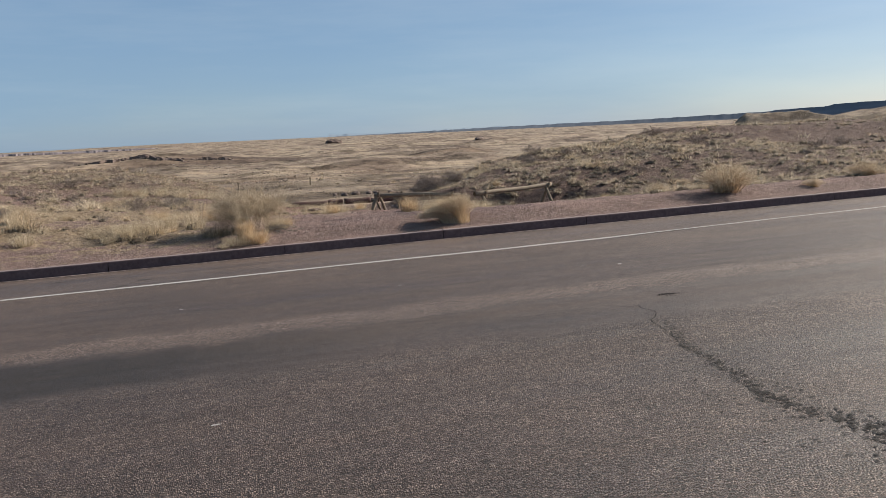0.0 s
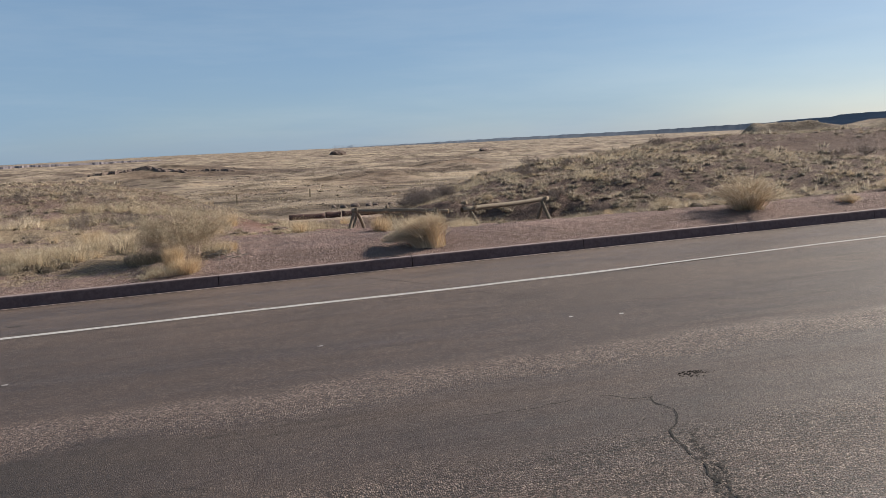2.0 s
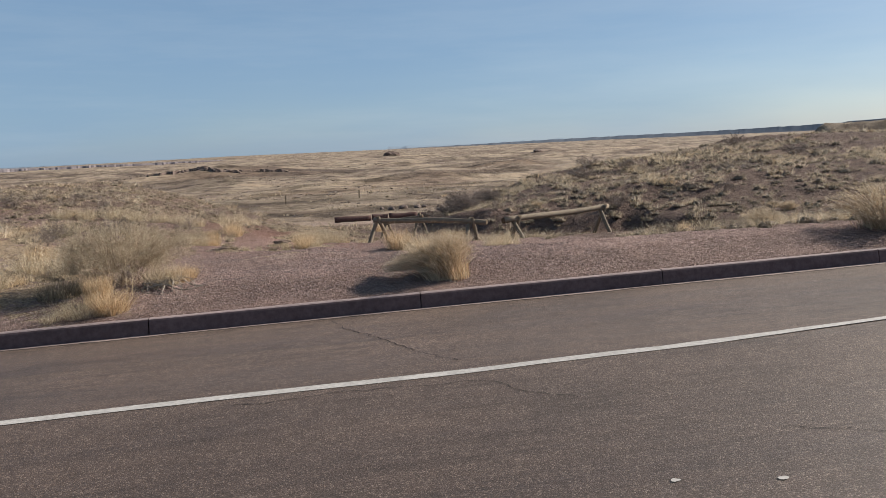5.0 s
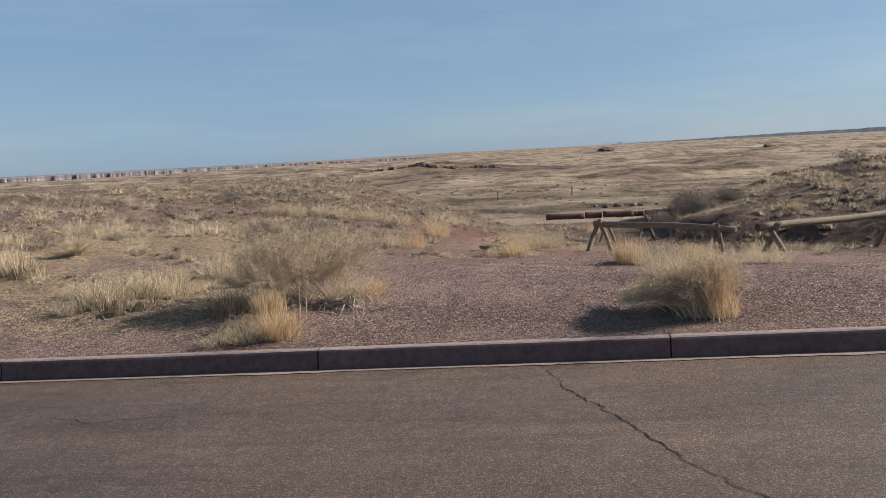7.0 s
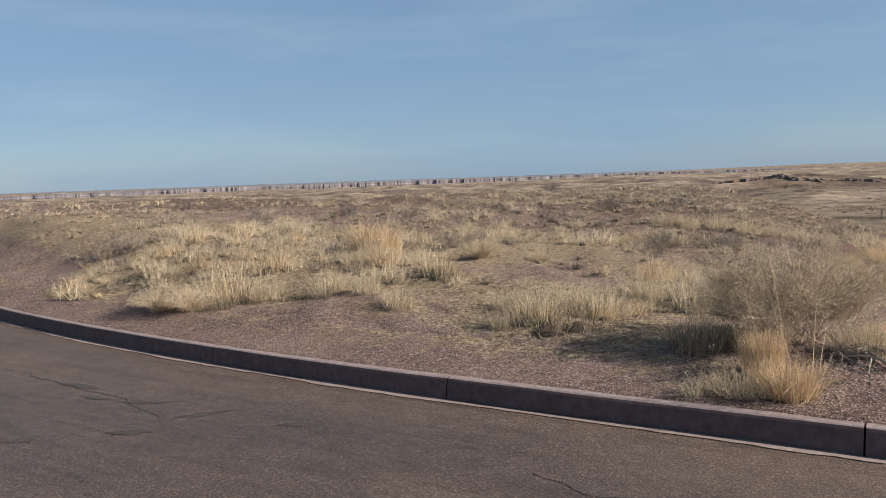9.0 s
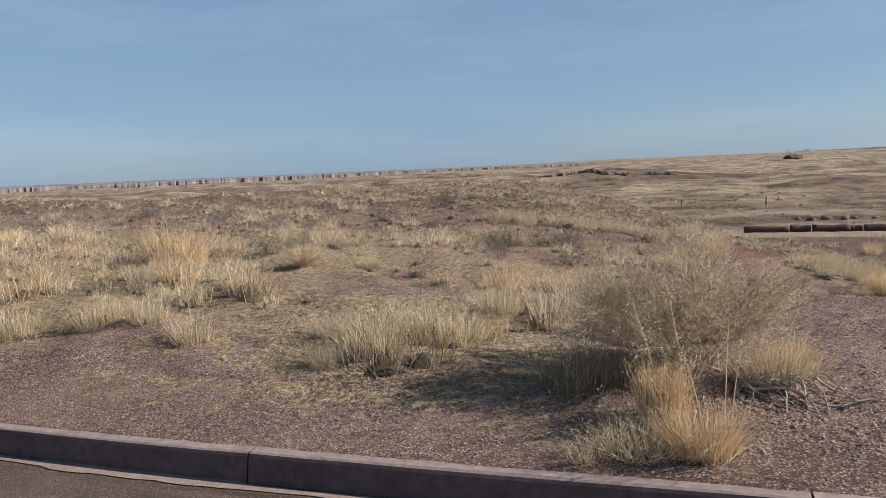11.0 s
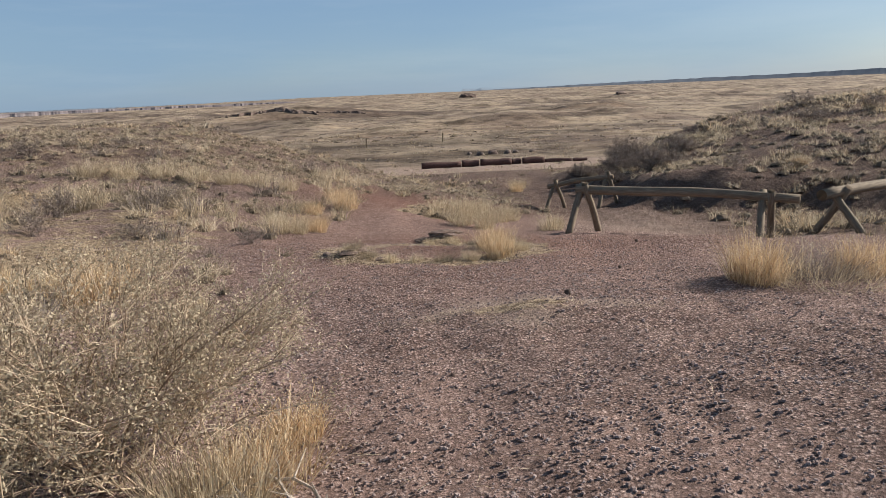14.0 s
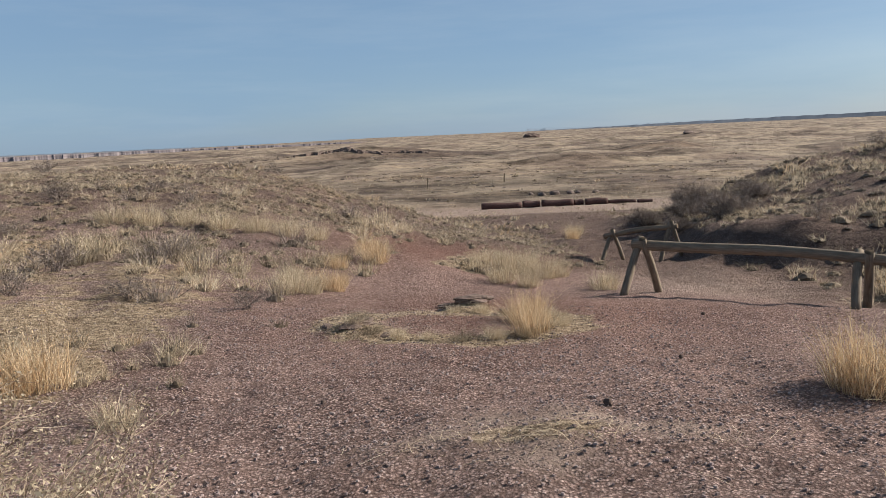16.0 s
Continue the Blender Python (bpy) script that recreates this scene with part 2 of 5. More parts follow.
def ground_material():
    m, n, l, b = mat("desert_ground")
    co = n.new("ShaderNodeTexCoord").outputs["Object"]
    cover = n.new("ShaderNodeAttribute")
    cover.attribute_name = "straw_cover"
    red = n.new("ShaderNodeAttribute")
    red.attribute_name = "red_soil"
    plain = n.new("ShaderNodeAttribute")
    plain.attribute_name = "open_plain"
    # reddish grey gravel
    v = n.new("ShaderNodeTexVoronoi")
    v.inputs["Scale"].default_value = 58
    l.new(co, v.inputs["Vector"])
    v2 = n.new("ShaderNodeTexVoronoi")
    v2.inputs["Scale"].default_value = 26
    l.new(co, v2.inputs["Vector"])
    r1, r2 = cell_random(n, l, v), cell_random(n, l, v2)
    stops = [(0.0, (0.035, 0.022, 0.020)), (0.3, (0.17, 0.113, 0.102)), (0.7, (0.42, 0.315, 0.29)), (1.0, (0.64, 0.53, 0.50))]
    stone = mixc(n, l, 0.40, ramp_node(n, l, r1, stops), ramp_node(n, l, r2, stops))
    # shade between the pebbles is put into the colour along the cell borders
    gap_shade = ramp_node(n, l, v.outputs["Distance"], [(0.28, (1.15, 1.15, 1.15)), (0.60, (0.22, 0.195, 0.19))])
    stone = mixc(n, l, 0.9, stone, gap_shade, "MULTIPLY")
    soil = ramp_node(n, l, noise_node(n, l, co, 0.9, 9, 0.7), [(0.3, (0.22, 0.15, 0.132)), (0.7, (0.42, 0.315, 0.285))])
    gravel = mixc(n, l, 0.80, soil, stone)
    dust = ramp_node(n, l, noise_node(n, l, co, 0.5, 6, 0.6), [(0.45, (0, 0, 0)), (0.7, (0.42, 0.42, 0.42))])
    mottle = noise_node(n, l, co, 32.0, 7, 0.85)
    gravel = mixc(n, l, 0.60, gravel, ramp_node(n, l, mottle, [(0.37, (0.36, 0.335, 0.33)), (0.50, (1.0, 1.0, 1.0)), (0.66, (1.35, 1.34, 1.33))]), "MULTIPLY")
    gravel = mixc(n, l, dust, gravel, (0.42, 0.30, 0.265))
    gravel = mixc(n, l, 1.0, gravel, (1.58, 1.62, 1.64), "MULTIPLY")
    brown = n.new("ShaderNodeAttribute")
    brown.attribute_name = "brown_soil"
    gravel = mixc(n, l, brown.outputs["Fac"], gravel, mixc(n, l, 0.45, ramp_node(n, l, noise_node(n, l, co, 2.5, 8, 0.75), [(0.38, (0.085, 0.060, 0.050)), (0.62, (0.33, 0.245, 0.20))]), stone))
    gravel = mixc(n, l, red.outputs["Fac"], gravel, mixc(n, l, 0.4, (0.30, 0.145, 0.105), stone))
    # bleached straw litter
    straw = ramp_node(n, l, noise_node(n, l, co, 16, 9, 0.8), [(0.38, (0.12, 0.088, 0.065)), (0.5, (0.38, 0.30, 0.21)), (0.63, (0.72, 0.61, 0.45))])
    patch = noise_node(n, l, co, 3.2, 7, 0.7)
    fac = math_node(n, l, "ADD", math_node(n, l, "MULTIPLY", cover.outputs["Fac"], 0.85), math_node(n, l, "MULTIPLY", math_node(n, l, "SUBTRACT", patch, 0.5), 1.6))
    col = mixc(n, l, smoothmask(n, l, fac, 0.42, 0.62), gravel, straw)
    # open plain: bands of pale grass, bare tan soil and brush
    far_a = noise_node(n, l, co, 0.018, 8, 0.62, 0.6)
    far_b = noise_node(n, l, co, 0.11, 7, 0.65)
    far_m = n.new("ShaderNodeMapping")
    far_m.inputs["Scale"].default_value = (0.35, 1.0, 1.0)
    l.new(co, far_m.inputs["Vector"])
    far_c = noise_node(n, l, far_m.outputs["Vector"], 0.045, 8, 0.7, 0.4)
    pl = ramp_node(n, l, far_a, [(0.28, (0.11, 0.086, 0.076)), (0.42, (0.23, 0.18, 0.150)), (0.52, (0.40, 0.335, 0.265)), (0.62, (0.26, 0.205, 0.172)), (0.78, (0.14, 0.108, 0.094))])
    pl = mixc(n, l, 0.8, pl, ramp_node(n, l, far_c, [(0.38, (0.58, 0.55, 0.52)), (0.50, (1.0, 0.98, 0.95)), (0.62, (1.28, 1.23, 1.12))]), "MULTIPLY")
    scrub_shade = n.new("ShaderNodeAttribute")
    scrub_shade.attribute_name = "scrub_shade"
    pl = mixc(n, l, scrub_shade.outputs["Fac"], pl, ramp_node(n, l, far_c, [(0.4, (0.085, 0.062, 0.048)), (0.6, (0.24, 0.175, 0.13))]))
    far_d = noise_node(n, l, co, 0.28, 7, 0.75)
    pl = mixc(n, l, 0.85, pl, ramp_node(n, l, far_d, [(0.38, (0.55, 0.53, 0.51)), (0.50, (1, 1, 1)), (0.64, (1.2, 1.18, 1.12))]), "MULTIPLY")
    brush = ramp_node(n, l, far_b, [(0.50, (1, 1, 1)), (0.62, (0.34, 0.32, 0.30))])
    pl = mixc(n, l, 0.8, pl, brush, "MULTIPLY")
    pl = mixc(n, l, 1.0, pl, (1.09, 1.135, 1.165), "MULTIPLY")
    col = mixc(n, l, plain.outputs["Fac"], col, pl)
    sand = n.new("ShaderNodeAttribute")
    sand.attribute_name = "pale_path"
    col = mixc(n, l, sand.outputs["Fac"], col, ramp_node(n, l, noise_node(n, l, co, 2.2, 8, 0.7), [(0.35, (0.38, 0.29, 0.25)), (0.65, (0.56, 0.46, 0.40))]))
    col = mixc(n, l, 1.0, col, (0.80, 0.75, 0.715), "MULTIPLY")
    l.new(col, b.inputs["Base Color"])
    b.inputs["Roughness"].default_value = 0.95
    b.inputs["Specular IOR Level"].default_value = 0.15
    dome = math_node(n, l, "MULTIPLY", math_node(n, l, "SUBTRACT", 1.0, v.outputs["Distance"]), r1)
    dome2 = math_node(n, l, "MULTIPLY", math_node(n, l, "SUBTRACT", 1.0, v2.outputs["Distance"]), r2)
    h0 = bump_node(n, l, dome, 1.0, 0.040)
    h1 = bump_node(n, l, dome2, 0.8, 0.030, h0)
    h2 = bump_node(n, l, mottle, 0.8, 0.035, h1)
    lumps = math_node(n, l, "MULTIPLY", noise_node(n, l, co, 5.5, 6, 0.7), brown.outputs["Fac"])
    l.new(bump_node(n, l, lumps, 1.0, 0.12, h2), b.inputs["Normal"])
    return m


def asphalt_material():
    m, n, l, b = mat("road_asphalt")
    co = n.new("ShaderNodeTexCoord").outputs["Object"]
    sep = n.new("ShaderNodeSeparateXYZ")
    l.new(co, sep.inputs[0])
    wob = noise_node(n, l, co, 1.4, 5)
    y = math_node(n, l, "ADD", sep.outputs["Y"], math_node(n, l, "MULTIPLY", math_node(n, l, "SUBTRACT", wob, 0.5), 0.7))
    chip = smoothmask(n, l, y, -6.5, -6.9)
    mp = n.new("ShaderNodeMapping")
    mp.inputs["Scale"].default_value = (0.10, 1.0, 1.0)
    l.new(co, mp.inputs["Vector"])
    streak = noise_node(n, l, mp.outputs["Vector"], 0.9, 5, 0.6)
    blot = noise_node(n, l, co, 0.45, 6, 0.6)
    v = n.new("ShaderNodeTexVoronoi")
    v.inputs["Scale"].default_value = 150
    l.new(co, v.inputs["Vector"])
    vc = n.new("ShaderNodeTexVoronoi")
    vc.inputs["Scale"].default_value = 100
    l.new(co, vc.inputs["Vector"])
    s1, s2 = cell_random(n, l, v), cell_random(n, l, vc)
    smooth_c = ramp_node(n, l, s1, [(0.0, (0.062, 0.048, 0.043)), (0.55, (0.122, 0.098, 0.089)), (0.85, (0.165, 0.136, 0.124)), (1.0, (0.33, 0.29, 0.265))])
    chip_c = ramp_node(n, l, s2, [(0.0, (0.026, 0.020, 0.018)), (0.35, (0.092, 0.074, 0.067)), (0.75, (0.190, 0.158, 0.145)), (1.0, (0.36, 0.315, 0.29))])
    band = math_node(n, l, "MULTIPLY", smoothmask(n, l, y, -6.95, -7.25), smoothmask(n, l, y, -8.45, -8.05))
    chip = math_node(n, l, "MULTIPLY", chip, math_node(n, l, "SUBTRACT", 1.0, math_node(n, l, "MULTIPLY", band, 0.75)))
    col = mixc(n, l, chip, smooth_c, chip_c)
    left = smoothmask(n, l, sep.outputs["X"], 2.5, -1.5)
    col = mixc(n, l, math_node(n, l, "MULTIPLY", band, math_node(n, l, "MULTIPLY", left, math_node(n, l, "ADD", math_node(n, l, "MULTIPLY", smoothmask(n, l, streak, 0.38, 0.55), 0.4), 0.45))), col, (0.032, 0.030, 0.031))
    col = mixc(n, l, 0.55, col, ramp_node(n, l, streak, [(0.35, (0.62, 0.61, 0.61)), (0.65, (1.12, 1.1, 1.08))]), "MULTIPLY")
    col = mixc(n, l, 0.5, col, ramp_node(n, l, blot, [(0.35, (0.70, 0.685, 0.68)), (0.65, (1.14, 1.11, 1.08))]), "MULTIPLY")
    lane = smoothmask(n, l, y, -3.2, -3.9)
    col = mixc(n, l, 1.0, col, mixc(n, l, lane, (1.08, 1.07, 1.06), (0.90, 0.89, 0.89)), "MULTIPLY")
    scuff = noise_node(n, l, mp.outputs["Vector"], 7.0, 6, 0.75)
    col = mixc(n, l, 0.6, col, ramp_node(n, l, scuff, [(0.36, (0.60, 0.59, 0.59)), (0.48, (1.0, 1.0, 1.0)), (0.66, (1.12, 1.11, 1.10))]), "MULTIPLY")
    grime = noise_node(n, l, co, 6.0, 7, 0.7)
    col = mixc(n, l, 0.5, col, ramp_node(n, l, grime, [(0.36, (0.66, 0.65, 0.65)), (0.6, (1.1, 1.1, 1.1))]), "MULTIPLY")
    edge_strip = math_node(n, l, "MULTIPLY", smoothmask(n, l, y, -6.35, -6.6), smoothmask(n, l, y, -7.1, -6.9))
    col = mixc(n, l, edge_strip, col, mixc(n, l, 1.0, chip_c, (1.06, 1.02, 0.99), "MULTIPLY"))
    col = mixc(n, l, 1.0, col, (0.775, 0.695, 0.632), "MULTIPLY")
    l.new(col, b.inputs["Base Color"])
    l.new(ramp_node(n, l, streak, [(0.3, (0.50, 0.50, 0.50)), (0.6, (0.72, 0.72, 0.72))]), b.inputs["Roughness"])
    b.inputs["Specular IOR Level"].default_value = 0.36
    d1 = math_node(n, l, "MULTIPLY", math_node(n, l, "SUBTRACT", 1.0, v.outputs["Distance"]), s1)
    d2 = math_node(n, l, "MULTIPLY", math_node(n, l, "SUBTRACT", 1.0, vc.outputs["Distance"]), s2)
    h = mixc(n, l, chip, d1, d2)
    amp = n.new("ShaderNodeBump")
    l.new(h, amp.inputs["Height"])
    l.new(math_node(n, l, "ADD", math_node(n, l, "MULTIPLY", chip, 0.75), 0.35), amp.inputs["Strength"])
    amp.inputs["Distance"].default_value = 0.011
    l.new(bump_node(n, l, noise_node(n, l, co, 3, 5), 0.25, 0.02, amp.outputs["Normal"]), b.inputs["Normal"])
    return m


def plain_material(name, dark, light, scale=8.0, rough=0.85, bump=0.4, dist=0.01, stretch=(1, 1, 1), spec=0.3):
    m, n, l, b = mat(name)
    co = n.new("ShaderNodeTexCoord").outputs["Object"]
    mp = n.new("ShaderNodeMapping")
    mp.inputs["Scale"].default_value = stretch
    l.new(co, mp.inputs["Vector"])
    a = noise_node(n, l, mp.outputs["Vector"], scale, 7, 0.65)
    c = noise_node(n, l, mp.outputs["Vector"], scale * 0.17, 4)
    col = ramp_node(n, l, a, [(0.28, dark), (0.72, light)])
    col = mixc(n, l, 0.45, col, ramp_node(n, l, c, [(0.3, (0.68, 0.68, 0.68)), (0.7, (1.12, 1.12, 1.12))]), "MULTIPLY")
    info = n.new("ShaderNodeObjectInfo")
    col = mixc(n, l, 0.35, col, ramp_node(n, l, info.outputs["Random"], [(0.0, (0.72, 0.72, 0.72)), (1.0, (1.15, 1.15, 1.15))]), "MULTIPLY")
    l.new(col, b.inputs["Base Color"])
    b.inputs["Roughness"].default_value = rough
    b.inputs["Specular IOR Level"].default_value = spec
    if bump:
        l.new(bump_node(n, l, a, bump, dist), b.inputs["Normal"])
    return m


def blade_material(name, stops, trans=0.25):
    """Dry leaf or stem, each blade with a shade of its own."""
    m, n, l, b = mat(name)
    geo = n.new("ShaderNodeNewGeometry")
    col = ramp_node(n, l, geo.outputs["Random Per Island"], stops)
    info = n.new("ShaderNodeObjectInfo")
    col = mixc(n, l, 0.5, col, ramp_node(n, l, info.outputs["Random"], [(0.0, (0.75, 0.74, 0.72)), (1.0, (1.12, 1.12, 1.1))]), "MULTIPLY")
    co = n.new("ShaderNodeTexCoord").outputs["Object"]
    col = mixc(n, l, 0.4, col, ramp_node(n, l, noise_node(n, l, co, 3.0, 3), [(0.3, (0.7, 0.7, 0.7)), (0.7, (1.1, 1.1, 1.1))]), "MULTIPLY")
    l.new(col, b.inputs["Base Color"])
    b.inputs["Roughness"].default_value = 0.8
    b.inputs["Specular IOR Level"].default_value = 0.2
    if trans:
        t = n.new("ShaderNodeBsdfTranslucent")
        l.new(col, t.inputs["Color"])
        mx = n.new("ShaderNodeMixShader")
        mx.inputs[0].default_value = trans
        l.new(b.outputs[0], mx.inputs[1])
        l.new(t.outputs[0], mx.inputs[2])
        l.new(mx.outputs[0], n["Material Output"].inputs["Surface"])
    return m


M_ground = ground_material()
M_road = asphalt_material()
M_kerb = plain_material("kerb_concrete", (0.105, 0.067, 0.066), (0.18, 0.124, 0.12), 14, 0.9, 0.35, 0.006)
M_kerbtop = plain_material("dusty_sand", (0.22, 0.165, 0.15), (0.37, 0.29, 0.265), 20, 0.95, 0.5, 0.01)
# cap paler than M_kerb: sun on top, shade in front, put into colour
M_kerbcap = plain_material("kerb_top_sunlit", (0.20, 0.15, 0.145), (0.36, 0.285, 0.275), 18, 0.95, 0.5, 0.008)
M_paint = plain_material("road_paint", (0.29, 0.27, 0.255), (0.53, 0.505, 0.48), 30, 0.7, 0.3, 0.003)
M_stain = plain_material("tar_stain", (0.05, 0.043, 0.040), (0.085, 0.072, 0.066), 30, 0.8, 0.3, 0.004)
M_crack = plain_material("crack_dark", (0.015, 0.013, 0.012), (0.035, 0.03, 0.028), 30, 0.95, 0.3, 0.004)
M_wood = plain_material("weathered_wood", (0.115, 0.088, 0.064), (0.30, 0.24, 0.175), 6, 0.85, 0.5, 0.008, (1, 9, 9))
M_woodend = plain_material("log_end", (0.05, 0.035, 0.02), (0.15, 0.10, 0.06), 14, 0.9, 0.4, 0.006)
M_straw = blade_material("dry_grass", [(0.0, (0.20, 0.15, 0.10)), (0.3, (0.50, 0.40, 0.275)), (0.65, (0.68, 0.565, 0.41)), (1.0, (0.80, 0.70, 0.54))], 0.30)
M_gold = blade_material("golden_grass", [(0.0, (0.26, 0.165, 0.09)), (0.35, (0.58, 0.41, 0.25)), (0.7, (0.75, 0.575, 0.375)), (1.0, (0.84, 0.70, 0.51))], 0.34)
M_tan = blade_material("tan_brush", [(0.0, (0.36, 0.27, 0.18)), (0.35, (0.64, 0.51, 0.365)), (1.0, (0.88, 0.77, 0.61))], 0.40)
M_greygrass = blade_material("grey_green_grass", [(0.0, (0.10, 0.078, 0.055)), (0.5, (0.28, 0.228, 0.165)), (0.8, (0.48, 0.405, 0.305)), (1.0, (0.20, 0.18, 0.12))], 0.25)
M_sage = blade_material("grey_brush", [(0.0, (0.115, 0.090, 0.080)), (0.5, (0.235, 0.19, 0.17)), (1.0, (0.42, 0.36, 0.32))], 0.2)
M_twig = blade_material("brush_twig", [(0.0, (0.22, 0.155, 0.115)), (0.4, (0.47, 0.36, 0.27)), (1.0, (0.74, 0.62, 0.49))], 0.3)
# dark bunch cores: shade among the blades is put into this colour
M_core_shade = blade_material("core_shade", [(0.0, (0.10, 0.075, 0.055)), (0.5, (0.16, 0.122, 0.088)), (1.0, (0.22, 0.17, 0.122))], 0.0)
M_leaf = blade_material("brush_leaf", [(0.0, (0.29, 0.235, 0.155)), (0.5, (0.56, 0.47, 0.34)), (1.0, (0.78, 0.69, 0.53))], 0.45)
M_dead = plain_material("dead_branch", (0.22, 0.19, 0.16), (0.42, 0.37, 0.32), 12, 0.9, 0.4, 0.004)
M_pebble = blade_material("pebble", [(0.0, (0.17, 0.128, 0.122)), (0.3, (0.27, 0.205, 0.195)), (0.8, (0.38, 0.30, 0.285)), (1.0, (0.46, 0.385, 0.365))], 0.0)
M_rock = plain_material("dark_rock", (0.06, 0.042, 0.035), (0.17, 0.12, 0.10), 5, 0.9, 0.6, 0.03)
M_ledge = plain_material("ledge_rock", (0.10, 0.074, 0.064), (0.25, 0.19, 0.165), 1.2, 0.95, 0.6, 0.1)
M_clod = plain_material("dark_soil", (0.09, 0.062, 0.052), (0.30, 0.22, 0.185), 22, 0.95, 0.9, 0.03)
M_log = plain_material("petrified_log", (0.05, 0.026, 0.024), (0.135, 0.074, 0.064), 3, 0.85, 0.6, 0.03, (1, 4, 4))

# ---- ground ----
CX, CY = 1.0, -2.0
fine = np.radians(np.concatenate([np.arange(-96, -72, 0.9), np.arange(-72, 72.01, 0.47), np.arange(72.8, 97, 0.7)]))
coarse = np.radians(np.arange(100, 262, 6.0))
angles = np.concatenate([fine, coarse])
radii = np.concatenate([[0.3, 0.8], np.geomspace(1.2, 4600, 520)])
A, R = np.meshgrid(angles, radii)
GX, GY = CX + R * np.sin(A), CY + R * np.cos(A)
GZ = ground_z(GX, GY)
na, nr = len(angles), len(radii)
idx = np.arange(na * nr).reshape(nr, na)
nxt = np.roll(idx, -1, axis=1)
quads = np.stack([idx[:-1], nxt[:-1], nxt[1:], idx[1:]], -1).reshape(-1, 4)[:, ::-1]
gv = np.stack([GX, GY, GZ], -1).reshape(-1, 3)
hub = len(gv)
gv = np.vstack([gv, [[CX, CY, gz(CX, CY)]]])
tris = [(hub, int(idx[0, (k + 1) % na]), int(idx[0, k])) for k in range(na)]
me = bpy.data.meshes.new("ground")
me.from_pydata(gv.tolist(), [], quads.tolist() + tris)
me.materials.append(M_ground)
me.polygons.foreach_set("use_smooth", [True] * len(me.polygons))


def thick_grass(x, y):
    """The thickest stands of dry grass beside the road."""
    out = np.zeros(np.shape(x))
    for cx, cy, rx, ry in ((-6.9, 2.8, 2.6, 1.25), (-2.35, 2.1, 1.0, 0.75), (-1.9, 3.3, 0.8, 0.75), (-2.1, 4.7, 0.7, 0.6), (-1.5, 5.0, 0.55, 0.4), (-10.5, 3.4, 2.4, 1.8), (-7.6, 5.0, 1.7, 0.9), (-10.2, 5.6, 2.2, 1.4), (-12.5, 7.0, 1.8, 0.9), (-7.5, 9.6, 1.8, 0.8), (-4.2, 10.6, 1.5, 0.6), (1.9, 12.2, 0.9, 0.9)):
        r = np.hypot((x - cx) / rx, (y - cy) / ry) + 0.35 * vnoise(x * 1.7, y * 1.7, 57)
        out = np.maximum(out, 1 - step01(r, 0.75, 1.1))
    return out


def straw_cover(x, y):
    """How much of the soil lies under dry grass."""
    yk = y - kerb_y(x)
    left = step01(-x - 0.3 + 0.10 * y, 0.0, 2.0) * step01(yk, 1.6, 3.2) * (0.62 + 0.3 * step01(yk, 3, 6))
    right = 0.92 * step01(np.minimum(0.63 * x + 0.77 * y - 13.4, x - 5.6 - 0.10 * (y - 12)), 0.0, 0.8)
    right = np.maximum(right, 0.9 * step01(x - 9 + 0.6 * (y - 2.5) + 0.5 * vnoise(x, y, 66), -0.4, 1.0) * step01(yk, 1.5, 2.4))
    away = 0.8 * step01(y, 12, 22)
    left = np.maximum(left, 0.95 * thick_grass(x, y))
    left = left * (1 - 0.30 * step01(x, -5.5, -2.5) * step01(y, 4.5, 6.0) * (1 - step01(y, 12, 15)))
    bare = np.exp(-((x + 3.9) / 1.5) ** 2 - ((y - 4.6) / 1.2) ** 2) * 0.75 + np.exp(-((x + 3.4) / 2.2) ** 2 - ((y - 7.6) / 1.4) ** 2) * 0.35
    path = np.exp(-((x - np.interp(y, [0, 5, 10, 20, 40, 60, 80], [2.0, 2.6, 5.0, 5.4, 7.0, 8.5, 10])) / (1.6 + 0.03 * np.clip(y, 0, 60))) ** 2)
    return np.clip(np.maximum(np.maximum(left, right), away) - bare - path * 0.9 - 0.75 * rail_gap(x, y), 0, 1)


def litter_cover(x, y):
    """How much bleached litter lies between the tufts."""
    yk = y - kerb_y(x)
    side = 0.78 * step01(-x - 0.2, 0.0, 1.6) * step01(yk, 0.5, 1.6) * (1 - 0.5 * step01(y, 7, 10)) * (1 - 0.3 * step01(y, 8.5, 11))
    keep = np.clip(straw_cover(x, y) / 0.5, 0, 1)
    rim = np.exp(-((np.hypot((x - 1.35) / 0.95, (y - 6.55) / 0.62) - 1) / 0.40) ** 2)
    rim = np.maximum(1.15 * rim, np.exp(-((x - 1.75) / 0.5) ** 2 - ((y - 3.55) / 0.15) ** 2))
    return np.clip(np.maximum(np.maximum(side * np.maximum(keep, 0.62), thick_grass(x, y)), rim) + 0.24 * straw_cover(x, y) + 0.95 * np.exp(-((x + 2.1) / 1.6) ** 2 - ((y - 2.0) / 0.9) ** 2), 0, 1)


def red_soil(x, y):
    return np.clip(np.exp(-((x - 2.2) / 2.6) ** 2 - ((y - 7.4) / 2.2) ** 2) * 0.7 + 0.8 * np.exp(-((x - 1.2) / 2.2) ** 2 - ((y - 13.5) / 2.5) ** 2), 0, 1)


